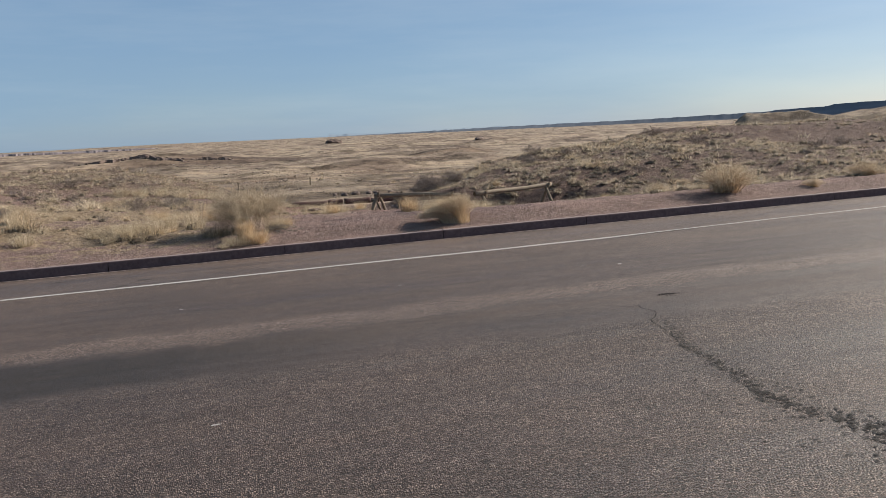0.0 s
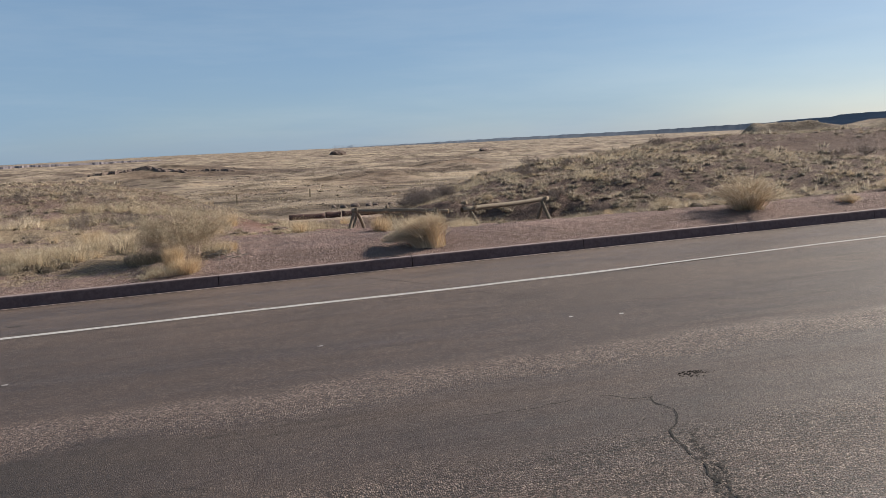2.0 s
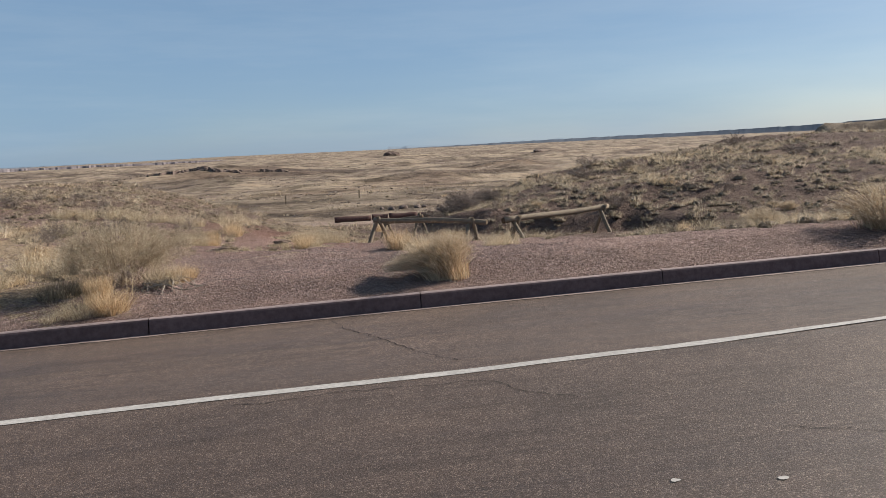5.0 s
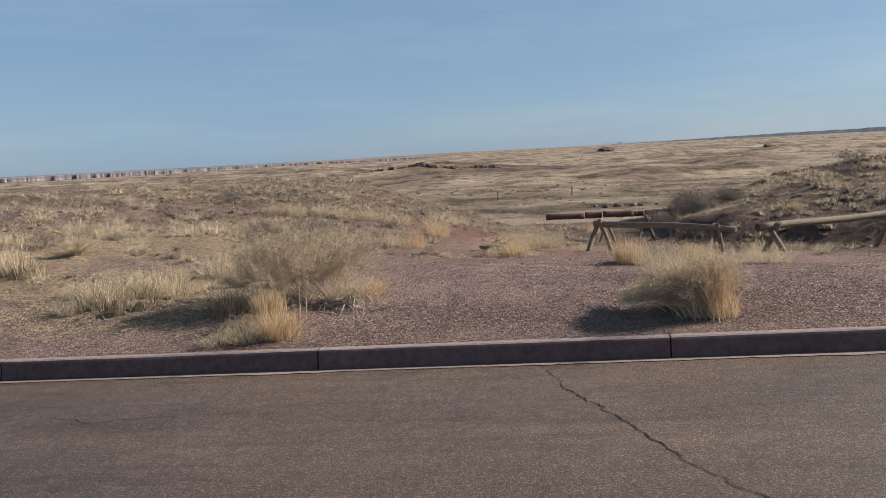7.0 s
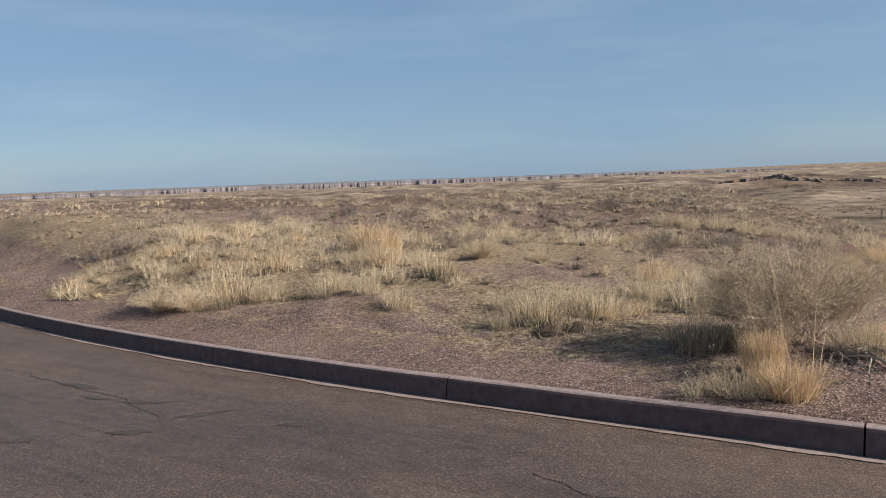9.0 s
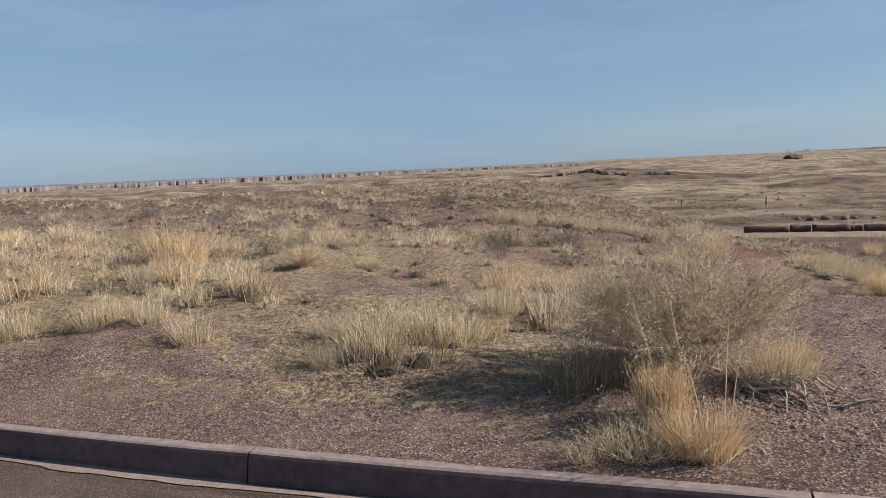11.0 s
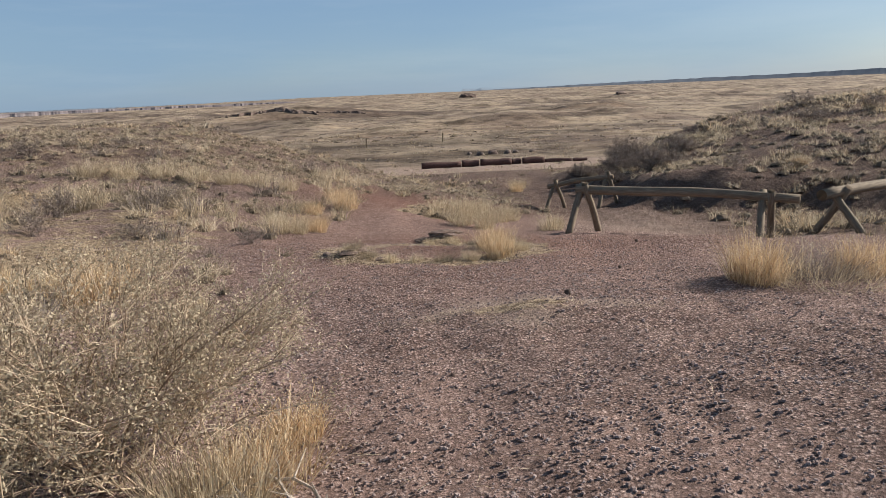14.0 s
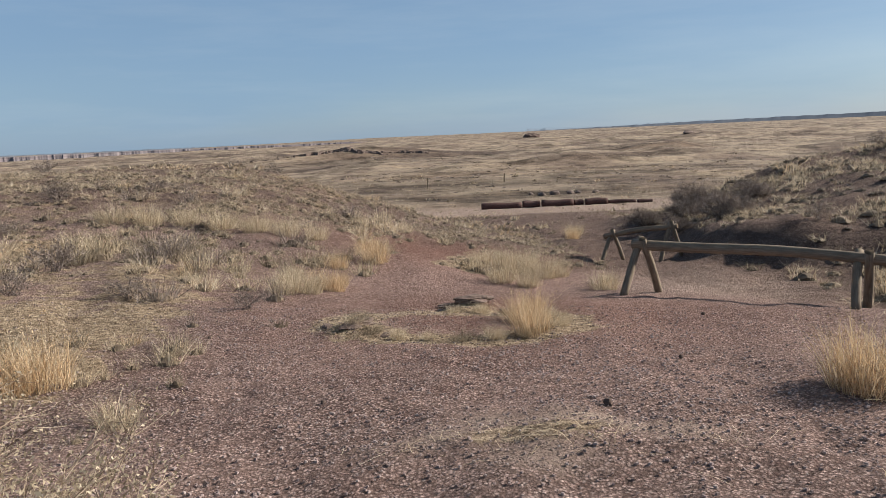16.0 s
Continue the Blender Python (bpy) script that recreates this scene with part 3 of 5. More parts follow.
def brown_soil(x, y):
    """Browner earth on the slopes away from the trodden gravel."""
    right = step01(np.minimum(0.63 * x + 0.77 * y - 13.4, x - 5.6 - 0.10 * (y - 12)), 0.0, 2.5)
    right = np.maximum(right, step01(x - 9 + 0.6 * (y - 2.5), -0.4, 1.2) * step01(y - kerb_y(x), 1.4, 2.6))
    left = 0.45 * step01(-x - 0.2 + 0.10 * y, 0.0, 1.6) * step01(y - kerb_y(x), 0.9, 2.2)
    right = np.maximum(right, left * (0.7 + 0.3 * vnoise(x * 0.8, y * 0.8, 67)))
    return np.clip(0.9 * np.maximum(right, step01(y + 0.6 * vnoise(x, y, 63), 10, 16) * step01(3.0 - x, 0, 3)) + 0.5 * step01(y, 22, 34), 0, 0.9)


def pale_path(x, y):
    w = 2.5 * vnoise(x * 0.25, y * 0.25, 52)
    bar = 1.0 * np.exp(-((np.hypot(x - 1.75, (y - 3.0) * 1.0) - 0.85) / 0.19) ** 2) * step01(y, 3.35, 3.65) * step01(vnoise(x * 4, y * 4, 53), -0.9, 0.0)
    bar = np.maximum(bar, 0.95 * np.exp(-((x - 1.72) / 0.23) ** 2 - ((y - 3.34 - 0.25 * (x - 1.72) ** 2) / 0.13) ** 2))
    floor_ = 0.65 * np.exp(-((x - 5.0) / 1.3) ** 2 - ((y - 10.6) / 1.5) ** 2)
    return np.clip(bar + floor_ + step01(y + w, 52, 60) * (1 - step01(y + w, 80, 86)) * step01(x + w, -8, -2) * (1 - step01(x + w, 22, 30)) * 0.9, 0, 1)


def scrub_shade_cover(x, y):
    """Dark brush on the plain, and shading of the low hills' fronts put into the colour."""
    w = 0.5 + 0.5 * fbm(x / 18, y / 18, 58, 4)
    # darker on the near side of each hill, standing in for its shading
    hills = np.exp(-((x + 38) / 42) ** 2 - ((y - 296) / 34) ** 2) + np.exp(-((x - 33) / 13) ** 2 - ((y - 192) / 16) ** 2) + np.exp(-((x - 72) / 22) ** 2 - ((y - 262) / 20) ** 2)
    rows_ = np.exp(-((y - 101 - 3 * vnoise(x / 9, 0 * y, 59)) / 5) ** 2) * step01(x, -14, 0) + 0.8 * np.exp(-((y - 150 - 8 * vnoise(x / 30, 0 * y, 60)) / 7) ** 2)
    return np.clip((hills * 1.3 + rows_) * w * 1.3, 0, 0.9)


dist = np.hypot(gv[:, 0] - CX, gv[:, 1] - CY)
for key, vals in (("straw_cover", litter_cover(gv[:, 0], gv[:, 1])), ("red_soil", red_soil(gv[:, 0], gv[:, 1])), ("open_plain", step01(dist, 45, 85)), ("pale_path", pale_path(gv[:, 0], gv[:, 1])), ("brown_soil", brown_soil(gv[:, 0], gv[:, 1])), ("scrub_shade", scrub_shade_cover(gv[:, 0], gv[:, 1]))):
    at = me.attributes.new(key, "FLOAT", "POINT")
    at.data.foreach_set("value", np.asarray(vals, np.float32))
ground = tagged(new("ground", me), "reddish gravelly desert ground with dry grass litter reaching the horizon", "ground", kind="structure")

# ---- road ----
xs = np.concatenate([np.linspace(-60, -12, 25), np.linspace(-11, 40, 103), np.linspace(42, 90, 25)])
ys_off = np.concatenate([np.linspace(-17, -4, 14), np.linspace(-3.5, 0.03, 15)])
RX, RO = np.meshgrid(xs, ys_off)
RY = RO + kerb_y(RX)
RZ = road_z(RX, RY)
ri = np.arange(RX.size).reshape(RX.shape)
rq = np.stack([ri[:-1, :-1], ri[:-1, 1:], ri[1:, 1:], ri[1:, :-1]], -1).reshape(-1, 4)
road = tagged(new("road", mesh_from("road", np.stack([RX, RY, RZ], -1).reshape(-1, 3), rq.tolist(), M_road, True)),
              "worn grey-brown asphalt road with coarse chip seal, cracks and tyre streaks", "road", kind="structure")


def ribbon(name, pts, width, material, lift, parent, label="", jitter=0.0):
    """A thin strip laid on the road along a line of points."""
    pts = np.asarray(pts, float)
    d = np.gradient(pts, axis=0)
    nrm = np.stack([-d[:, 1], d[:, 0]], -1)
    nrm /= np.linalg.norm(nrm, axis=1)[:, None] + 1e-9
    w = np.broadcast_to(np.asarray(width, float), (len(pts),))
    wl_, wr_ = w * (1 + jitter * rng.uniform(-1, 1, len(pts))), w * (1 + jitter * rng.uniform(-1, 1, len(pts)))
    a, b2 = pts + nrm * wl_[:, None] / 2, pts - nrm * wr_[:, None] / 2
    v = np.vstack([a, b2])
    v3 = np.column_stack([v, road_z(v[:, 0], v[:, 1]) + lift])
    k = len(pts)
    f = [(i, i + k, i + k + 1, i + 1) for i in range(k - 1)]
    ob = new(name, mesh_from(name, v3, f, material))
    ob.parent = parent
    if label:
        ob["label"] = label
    return ob


lx = np.arange(-40, 60, 0.25)
line_y = np.interp(lx, [-30, -3.5, -1.3, 1, 3.3, 4.8, 6.4, 8.5, 11.2], [-3.44, -3.46, -3.44, -3.44, -3.47, -3.46, -3.33, -3.16, -3.02])
ribbon("edge_line", np.column_stack([lx, kerb_y(lx) + line_y + 0.02 * vnoise(lx * 0.7, lx * 0, 4)]), 0.10, M_paint, 0.004, road, "worn white painted edge line", 0.10)


def wander(p, q, amp, seed, steps=0.05):
    p, q = np.array(p, float), np.array(q, float)
    k = max(4, int(np.linalg.norm(q - p) / steps))
    t = np.linspace(0, 1, k)
    line = p + (q - p) * t[:, None]
    nv = np.array([-(q - p)[1], (q - p)[0]]) / np.linalg.norm(q - p)
    return line + nv * (amp * fbm(t * np.linalg.norm(q - p) * 4.0, t * 0 + 3.3, seed, 4) * np.sin(np.pi * np.clip(t, 0.02, 0.98)) ** 0.4)[:, None]

# ---- kerb ----
kerb = tagged(new("kerb"), "reddish grey concrete kerb stones in a row beside the road", "kerb", kind="structure")
SEG, JOINT0 = 3.05, 0.36
prof = [(-0.036, -0.10), (-0.028, -0.03), (-0.004, 0.125), (0.006, 0.142), (0.022, 0.15), (0.135, 0.15), (0.15, 0.14), (0.155, -0.05)]
for k in range(-9, 15):
    x0, x1 = JOINT0 + SEG * k + 0.006, JOINT0 + SEG * (k + 1) - 0.006
    cols = np.linspace(x0, x1, 10)
    vv, ff = [], []
    for x in cols:
        for (py, pz) in prof:
            chip = 0.004 * float(vnoise(x * 7, py * 40, 9))
            vv.append((x, float(kerb_y(x)) + py + chip, float(gutter_z(x)) + pz + 0.5 * chip))
    npf = len(prof)
    for i in range(len(cols) - 1):
        for j in range(npf - 1):
            ff.append((i * npf + j, (i + 1) * npf + j, (i + 1) * npf + j + 1, i * npf + j + 1))
    ff.append(tuple(range(npf)))
    ff.append(tuple(reversed([(len(cols) - 1) * npf + j for j in range(npf)])))
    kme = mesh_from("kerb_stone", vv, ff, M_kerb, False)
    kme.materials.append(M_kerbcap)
    # faces along the top take the paler sunlit colour
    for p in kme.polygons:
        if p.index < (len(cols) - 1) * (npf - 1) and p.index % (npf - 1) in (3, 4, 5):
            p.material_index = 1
    part_mesh("kerb_stone", kme, kerb)
# pale dust in the gutter
gx = np.arange(-28, 44, 0.12)
ribbon("gutter_dust", np.column_stack([gx, kerb_y(gx) - 0.088]), 0.105 + 0.05 * vnoise(gx * 1.3, gx * 0, 8), M_kerbtop, 0.007, road, "pale sandy dust in the gutter", 0.3)

# strip of gravel that meets the back of the kerb
vo = np.array([0.075, 0.10, 0.17, 0.30, 0.50, 0.75, 1.0, 1.35])
vx = np.arange(-27, 43, 0.16)
VX, VO = np.meshgrid(vx, vo)
VY = VO + kerb_y(VX)
VZ = ground_z(VX, VY, False) + np.array([0.004, 0.018, 0.018, 0.012, 0.008, 0.006, 0.003, -0.06])[:, None] + 0.008 * vnoise(VX * 5, VY * 5, 61)
vi = np.arange(VX.size).reshape(VX.shape)
vq = np.stack([vi[:-1, :-1], vi[:-1, 1:], vi[1:, 1:], vi[1:, :-1]], -1).reshape(-1, 4)
verge = tagged(new("verge", mesh_from("verge", np.stack([VX, VY, VZ], -1).reshape(-1, 3), vq.tolist(), M_ground, True)), "narrow strip of reddish gravel behind the kerb", "verge", kind="structure")
vf = np.stack([VX, VY], -1).reshape(-1, 2)
for key, vals in (("straw_cover", np.clip(litter_cover(vf[:, 0], vf[:, 1]) + 0.42 * step01(1.5 - vf[:, 0], 0, 2), 0, 1)), ("brown_soil", np.maximum(brown_soil(vf[:, 0], vf[:, 1]), 0.25))):
    at = verge.data.attributes.new(key, "FLOAT", "POINT")
    at.data.foreach_set("value", np.asarray(vals, np.float32))

# ---- far distance ----
M_cliff, _n, _l, _b = mat("banded_badlands")
_co = _n.new("ShaderNodeTexCoord").outputs["Object"]
_mp = _n.new("ShaderNodeMapping")
_mp.inputs["Scale"].default_value = (0.004, 0.004, 0.22)
_l.new(_co, _mp.inputs["Vector"])
_c = ramp_node(_n, _l, noise_node(_n, _l, _mp.outputs["Vector"], 1.0, 4), [(0.34, (0.13, 0.108, 0.118)), (0.45, (0.205, 0.175, 0.18)), (0.54, (0.135, 0.112, 0.122)), (0.66, (0.235, 0.205, 0.205))])
_l.new(_c, _b.inputs["Base Color"])
_b.inputs["Roughness"].default_value = 0.95
# distance haze is put into the blue-grey colours of mesa and mountains
M_mesa = plain_material("hazy_mesa", (0.165, 0.19, 0.23), (0.215, 0.235, 0.27), 0.01, 1.0, 0, 0, (1, 1, 6), 0.0)
M_range = plain_material("hazy_range", (0.27, 0.33, 0.40), (0.29, 0.35, 0.42), 0.01, 1.0, 0, 0, (1, 1, 1), 0.0)


def far_band(name, material, az, dist_in, low, high, depth, label, category):
    """A long rise seen at the edge of the plain: a face, a top and a back."""
    az = np.radians(az)
    s, c = np.sin(az), np.cos(az)
    rows = []
    for dd, hh in ((dist_in, low), (dist_in + 0.25 * depth, high * 0.6 + low * 0.4), (dist_in + 0.4 * depth, high), (dist_in + depth, high), (dist_in + depth * 1.05, low)):
        rows.append(np.column_stack([CX + s * dd, CY + c * dd, hh]))
    v = np.vstack(rows)
    k = len(az)
    f = [(r * k + i, r * k + i + 1, (r + 1) * k + i + 1, (r + 1) * k + i) for r in range(4) for i in range(k - 1)]
    return tagged(new(name, mesh_from(name, v, f, material)), label, category, kind="structure")


az = np.arange(-76, 4, 0.045)
spur = np.abs(fbm(az * 1.0 + 0.5 * vnoise(az * 0.3, az * 0, 70), az * 0 + 2.2, 71, 5))
rim_z = np.interp(az, [-76, -60, -46, -20, -8, 0, 4], [-7.6, -4.4, -2.2, -2.6, -3.2, -5.5, -9.0]) + 0.45 * fbm(az * 0.5, az * 0, 72, 4)
cliff_rows, cliff_z0 = [], -14.5
for k, share in enumerate((0.0, 0.18, 0.36, 0.55, 0.72, 0.88, 1.0, 1.0, 0.0)):
    out = -(6 + 40 * step01(-az, 18, 42)) * (1 - share) ** 1.3 * np.clip(1 - 1.6 * spur, 0, 1) + 1.2 * vnoise(az * 2, az * 0 + 7 * k, 74) * (k < 6)
    dd = 1290 + 26 * share + 9 * spur + out + (120 if k == 7 else 130 if k == 8 else 0)
    cliff_rows.append(np.column_stack([CX + np.sin(np.radians(az)) * dd, CY + np.cos(np.radians(az)) * dd, cliff_z0 + (rim_z - cliff_z0) * share]))
nk = len(az)
cliff_f = [(r * nk + i, r * nk + i + 1, (r + 1) * nk + i + 1, (r + 1) * nk + i) for r in range(8) for i in range(nk - 1)]
tagged(new("badlands_backdrop", mesh_from("badlands_backdrop", np.vstack(cliff_rows), cliff_f, M_cliff)), "pale pink and white banded badland cliffs on the far plain", "cliffs", kind="structure")
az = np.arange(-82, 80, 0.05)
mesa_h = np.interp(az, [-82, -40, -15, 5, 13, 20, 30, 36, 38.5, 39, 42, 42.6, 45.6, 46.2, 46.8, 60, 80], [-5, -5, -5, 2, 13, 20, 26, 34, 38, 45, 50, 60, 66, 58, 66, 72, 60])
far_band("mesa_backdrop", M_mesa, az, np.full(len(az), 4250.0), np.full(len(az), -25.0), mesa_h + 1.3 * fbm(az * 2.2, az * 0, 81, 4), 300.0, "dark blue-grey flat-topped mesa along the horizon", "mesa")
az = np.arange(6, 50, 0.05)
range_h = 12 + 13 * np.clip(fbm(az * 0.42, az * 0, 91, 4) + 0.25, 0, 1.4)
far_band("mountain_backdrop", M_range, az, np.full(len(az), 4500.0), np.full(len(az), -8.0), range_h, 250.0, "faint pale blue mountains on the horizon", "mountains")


# ---- rocks ----
def boulder_mesh(name, size, seed, material, subdiv=2, rough=0.28):
    bm = bmesh.new()
    bmesh.ops.create_icosphere(bm, subdivisions=subdiv, radius=1.0)
    for v in bm.verts:
        k = 1 + rough * noise.fractal(v.co * 1.3 + Vector((seed * 3.1, 0, 0)), 1.0, 2.0, 3)
        v.co = Vector((v.co.x * size[0] * k, v.co.y * size[1] * k, max(v.co.z, -0.35) * size[2] * k))
    me_ = bpy.data.meshes.new(name)
    bm.to_mesh(me_)
    bm.free()
    me_.materials.append(material)
    return me_


def ledge_strip(name, x0, x1, line, height, seed, parent):
    """A broken rock band: a jagged face with a top that runs back into the hill."""
    xs_ = np.arange(x0, x1, 0.55)
    ys_ = line(xs_) + 1.3 * fbm(xs_ * 0.35, xs_ * 0, seed, 4)
    zs_ = ground_z(xs_, ys_)
    hh = height * np.clip(0.75 + 0.75 * fbm(xs_ * 0.22, xs_ * 0 + 5, seed + 9, 4), 0.05, 2.0) * np.minimum(1, np.minimum(xs_ - x0, x1 - xs_) / 6)
    rows_ = []
    for dy, share in ((0.0, -0.4), (0.1, 0.5), (0.45, 0.62), (0.5, 1.0), (3.5, 0.9), (6.0, -0.8)):
        rows_.append(np.column_stack([xs_, ys_ + dy + 0.3 * vnoise(xs_ * 1.3, xs_ * 0 + 9 * dy, seed + 3), zs_ + hh * share]))
    n_ = len(xs_)
    f_ = [(r * n_ + i, r * n_ + i + 1, (r + 1) * n_ + i + 1, (r + 1) * n_ + i) for r in range(5) for i in range(n_ - 1)]
    return part_mesh(name, mesh_from(name, np.vstack(rows_), f_, M_ledge), parent)


outcrop = tagged(new("rock_outcrop"), "dark broken rock ledge along a low grassy hill", "rocks")
ledge = [boulder_mesh("boulder", (1.5, 1.2, 1.0), 11 + k, M_ledge) for k in range(4)]
ledge_strip("ledge", -64, -6, lambda q: 305 + 9 * vnoise(q / 14, 0 * q, 5), 1.0, 33, outcrop)
ledge_strip("ledge", -48, -22, lambda q: 297 + 6 * vnoise(q / 11, 0 * q, 8), 0.8, 36, outcrop)
for k in range(60):
    x = -58 + 50 * rng.random() ** 0.8
    if k > 38:
        x = -58 - 44 * rng.random()
    y = 306 + 9 * vnoise(x / 14, 0, 5) + rng.uniform(-3, 3) - (1.1 * max(0, -58 - x))
    ob = part_mesh("boulder", ledge[k % 4], outcrop)
    sc = rng.uniform(0.5, 1.35) * 0.34
    ob.matrix_basis = pose(x, float(y), gz(x, float(y)) + 0.1, 0, 0, rng.uniform(0, 360)) @ Matrix.Diagonal((sc * rng.uniform(0.9, 2.6), sc, sc * rng.uniform(0.6, 1.15), 1))

butte_v = boulder_mesh("butte", (7.5, 6.5, 4.2), 5, M_rock, 3, 0.3)
butte = tagged(new("butte", butte_v), "small dark rocky butte standing on the plain", "butte")
butte.matrix_basis = pose(75, 664, gz(75, 664) + 1.0)
for (x, y, s) in ((182, 560, 2.6), (150, 610, 1.8), (120, 420, 1.5)):
    ob = tagged(new("boulder", ledge[1]), "dark lone boulder on the grassy plain", "rock", "boulders on the plain")
    ob.matrix_basis = pose(x, y, gz(x, y), 0, 0, 40) @ Matrix.Diagonal((s * 1.5, s, s * 0.7, 1))

small_rock = boulder_mesh("stone", (0.03, 0.027, 0.026), 3, M_rock, 2, 0.2)
for (x, y, s) in ((2.17, 4.12, 1.0), (2.9, 5.2, 0.6), (0.6, 4.3, 0.55), (-0.6, 6.0, 0.6), (3.6, 6.8, 0.7), (1.2, 2.6, 0.45)):
    ob = tagged(new("stone", small_rock), "small dark stone lying on the gravel", "stone", "stones on the gravel")
    ob.matrix_basis = pose(x, y, gz(x, y) + 0.012 * s, 0, 0, 60 * s) @ Matrix.Diagonal((s, s, s, 1))


# ---- logs beyond the path ----
def log_mesh(name, length, r0, r1, material, seed, sides=14, rings=9, bow=0.02, end_material=None):
    """A lying log along x from 0 to length: uneven skin, closed ends."""
    vv, ff = [], []
    for i in range(rings):
        t = i / (rings - 1)
        r = r0 + (r1 - r0) * t
        cy, cz = bow * math.sin(math.pi * t), bow * 0.6 * math.sin(2.2 * math.pi * t + seed)
        for j in range(sides):
            a = 2 * math.pi * j / sides
            k = r * (1 + 0.06 * noise.noise(Vector((t * length * 2.5, math.cos(a) * 1.4 + seed, math.sin(a) * 1.4))))
            vv.append((t * length, cy + k * math.cos(a), cz + k * math.sin(a)))
    for i in range(rings - 1):
        for j in range(sides):
            j2 = (j + 1) % sides
            ff.append((i * sides + j, (i + 1) * sides + j, (i + 1) * sides + j2, i * sides + j2))
    n0 = len(vv)
    for end, i in ((0, 0), (1, rings - 1)):
        ring = [i * sides + j for j in range(sides)]
        c = len(vv)
        vv.append((end * length + (0.006 if end else -0.006), vv[ring[0]][1] - r0 * (1 - end) - r1 * end, vv[ring[sides // 4]][2] - (r1 if end else r0)))
        for j in range(sides):
            ff.append((c, ring[j], ring[(j + 1) % sides]) if not end else (c, ring[(j + 1) % sides], ring[j]))
    me_ = mesh_from(name, vv, ff, material, True)
    if end_material:
        me_.materials.append(end_material)
        for p in me_.polygons[len(ff) - 2 * sides:]:
            p.material_index = 1
            p.use_smooth = False
    return me_


xl = 4.6
for k, (ln, r) in enumerate(((4.3, 0.40), (1.9, 0.42), (3.4, 0.44), (1.0, 0.36), (2.4, 0.40), (3.0, 0.26), (1.6, 0.22))):
    ob = tagged(new("petrified_log", log_mesh("petrified_log", ln, r, r * 0.93, M_log, k, bow=0.06)), "dark red petrified log segment lying beside the pale path", "log", "petrified logs")
    yl = 79.0 + 0.05 * (xl - 4) + 0.3 * (k % 2)
    ob.matrix_basis = pose(xl, yl, gz(xl + ln / 2, yl) + r * 0.72, 0, 0, 1.5 * (-1) ** k)
    xl += ln + 0.16
for (x, y, s) in ((10.0, 82.0, 0.55), (13.2, 96, 0.5), (15.0, 97, 0.6), (17.0, 96.5, 0.55), (18.2, 97.5, 0.4), (12.0, 98, 0.4), (20.4, 97, 0.45)):
    ob = tagged(new("petrified_block", ledge[2]), "dark red block of petrified wood on pale ground", "log", "petrified blocks")
    ob.matrix_basis = pose(x, y, gz(x, y) + 0.15 * s, 0, 0, 37 * x) @ Matrix.Diagonal((s * 0.8, s * 0.7, s * 0.8, 1))


# ---- posts ----
def marker_post(x, y, h):
    base = tagged(new("marker_post"), "weathered wooden marker post standing in the grass", "post", "marker posts")
    base.matrix_basis = pose(x, y, gz(x, y), 1.5, 2.0, 20)
    bm = bmesh.new()
    bmesh.ops.create_cube(bm, size=1)
    bmesh.ops.scale(bm, vec=(0.16, 0.16, h + 0.3), verts=bm.verts)
    bmesh.ops.translate(bm, vec=(0, 0, h / 2 - 0.15), verts=bm.verts)
    bmesh.ops.bevel(bm, geom=bm.edges[:], offset=0.015, segments=1)
    part("shaft", bm, M_wood, base)
    bm = bmesh.new()
    bmesh.ops.create_cone(bm, cap_ends=True, segments=4, radius1=0.13, radius2=0.02, depth=0.08)
    bmesh.ops.rotate(bm, matrix=Matrix.Rotation(radians(45), 3, "Z"), verts=bm.verts)
    bmesh.ops.translate(bm, vec=(0, 0, h + 0.04), verts=bm.verts)
    part("post_cap", bm, M_wood, base)


marker_post(-2.4, 120.0, 1.5)
marker_post(10.4, 124.0, 1.4)


# ---- log rail barriers ----
def rail_barrier(p, q, radius, supports, label, leg_r=0.062):
    """A log rail resting in crossed legs. supports: share of the length, way of the spread (x, y), spread."""
    p, q = Vector(p), Vector(q)
    base = tagged(new("log_rail"), label, "barrier", "log rails by the path")
    base.location = (p.x, p.y, gz(p.x, p.y))
    inv = Matrix.Translation(-base.location)
    length = (q - p).length
    along = (q - p).to_track_quat("X", "Z").to_matrix().to_4x4()
    rail = part_mesh("rail", log_mesh("rail", length, radius, radius * 0.9, M_wood, p.x, 14, 13, 0.025, M_woodend), base)
    rail.matrix_basis = inv @ Matrix.Translation(p) @ along
    for share, (ax, ay), spread in supports:
        c = p.lerp(q, share)
        axis = Vector((ax, ay, 0)).normalized()
        side = (q - p).normalized() * (radius * 0.75)
        for sgn in (1, -1):
            foot = c + axis * (sgn * spread / 2)
            foot.z = gz(foot.x, foot.y) - 0.05
            cross = Vector((c.x, c.y, c.z - radius * 0.9))
            top = foot + (cross - foot) * (1.0 + 0.16 / max(0.2, (cross - foot).length))
            off = side * sgn
            foot, top = foot + off, top + off
            leg = part_mesh("leg", log_mesh("leg", (top - foot).length, leg_r, leg_r * 0.9, M_wood, sgn + c.x, 10, 6, 0.01, M_woodend), base)
            leg.matrix_basis = inv @ Matrix.Translation(foot) @ (top - foot).to_track_quat("X", "Z").to_matrix().to_4x4()
    return base


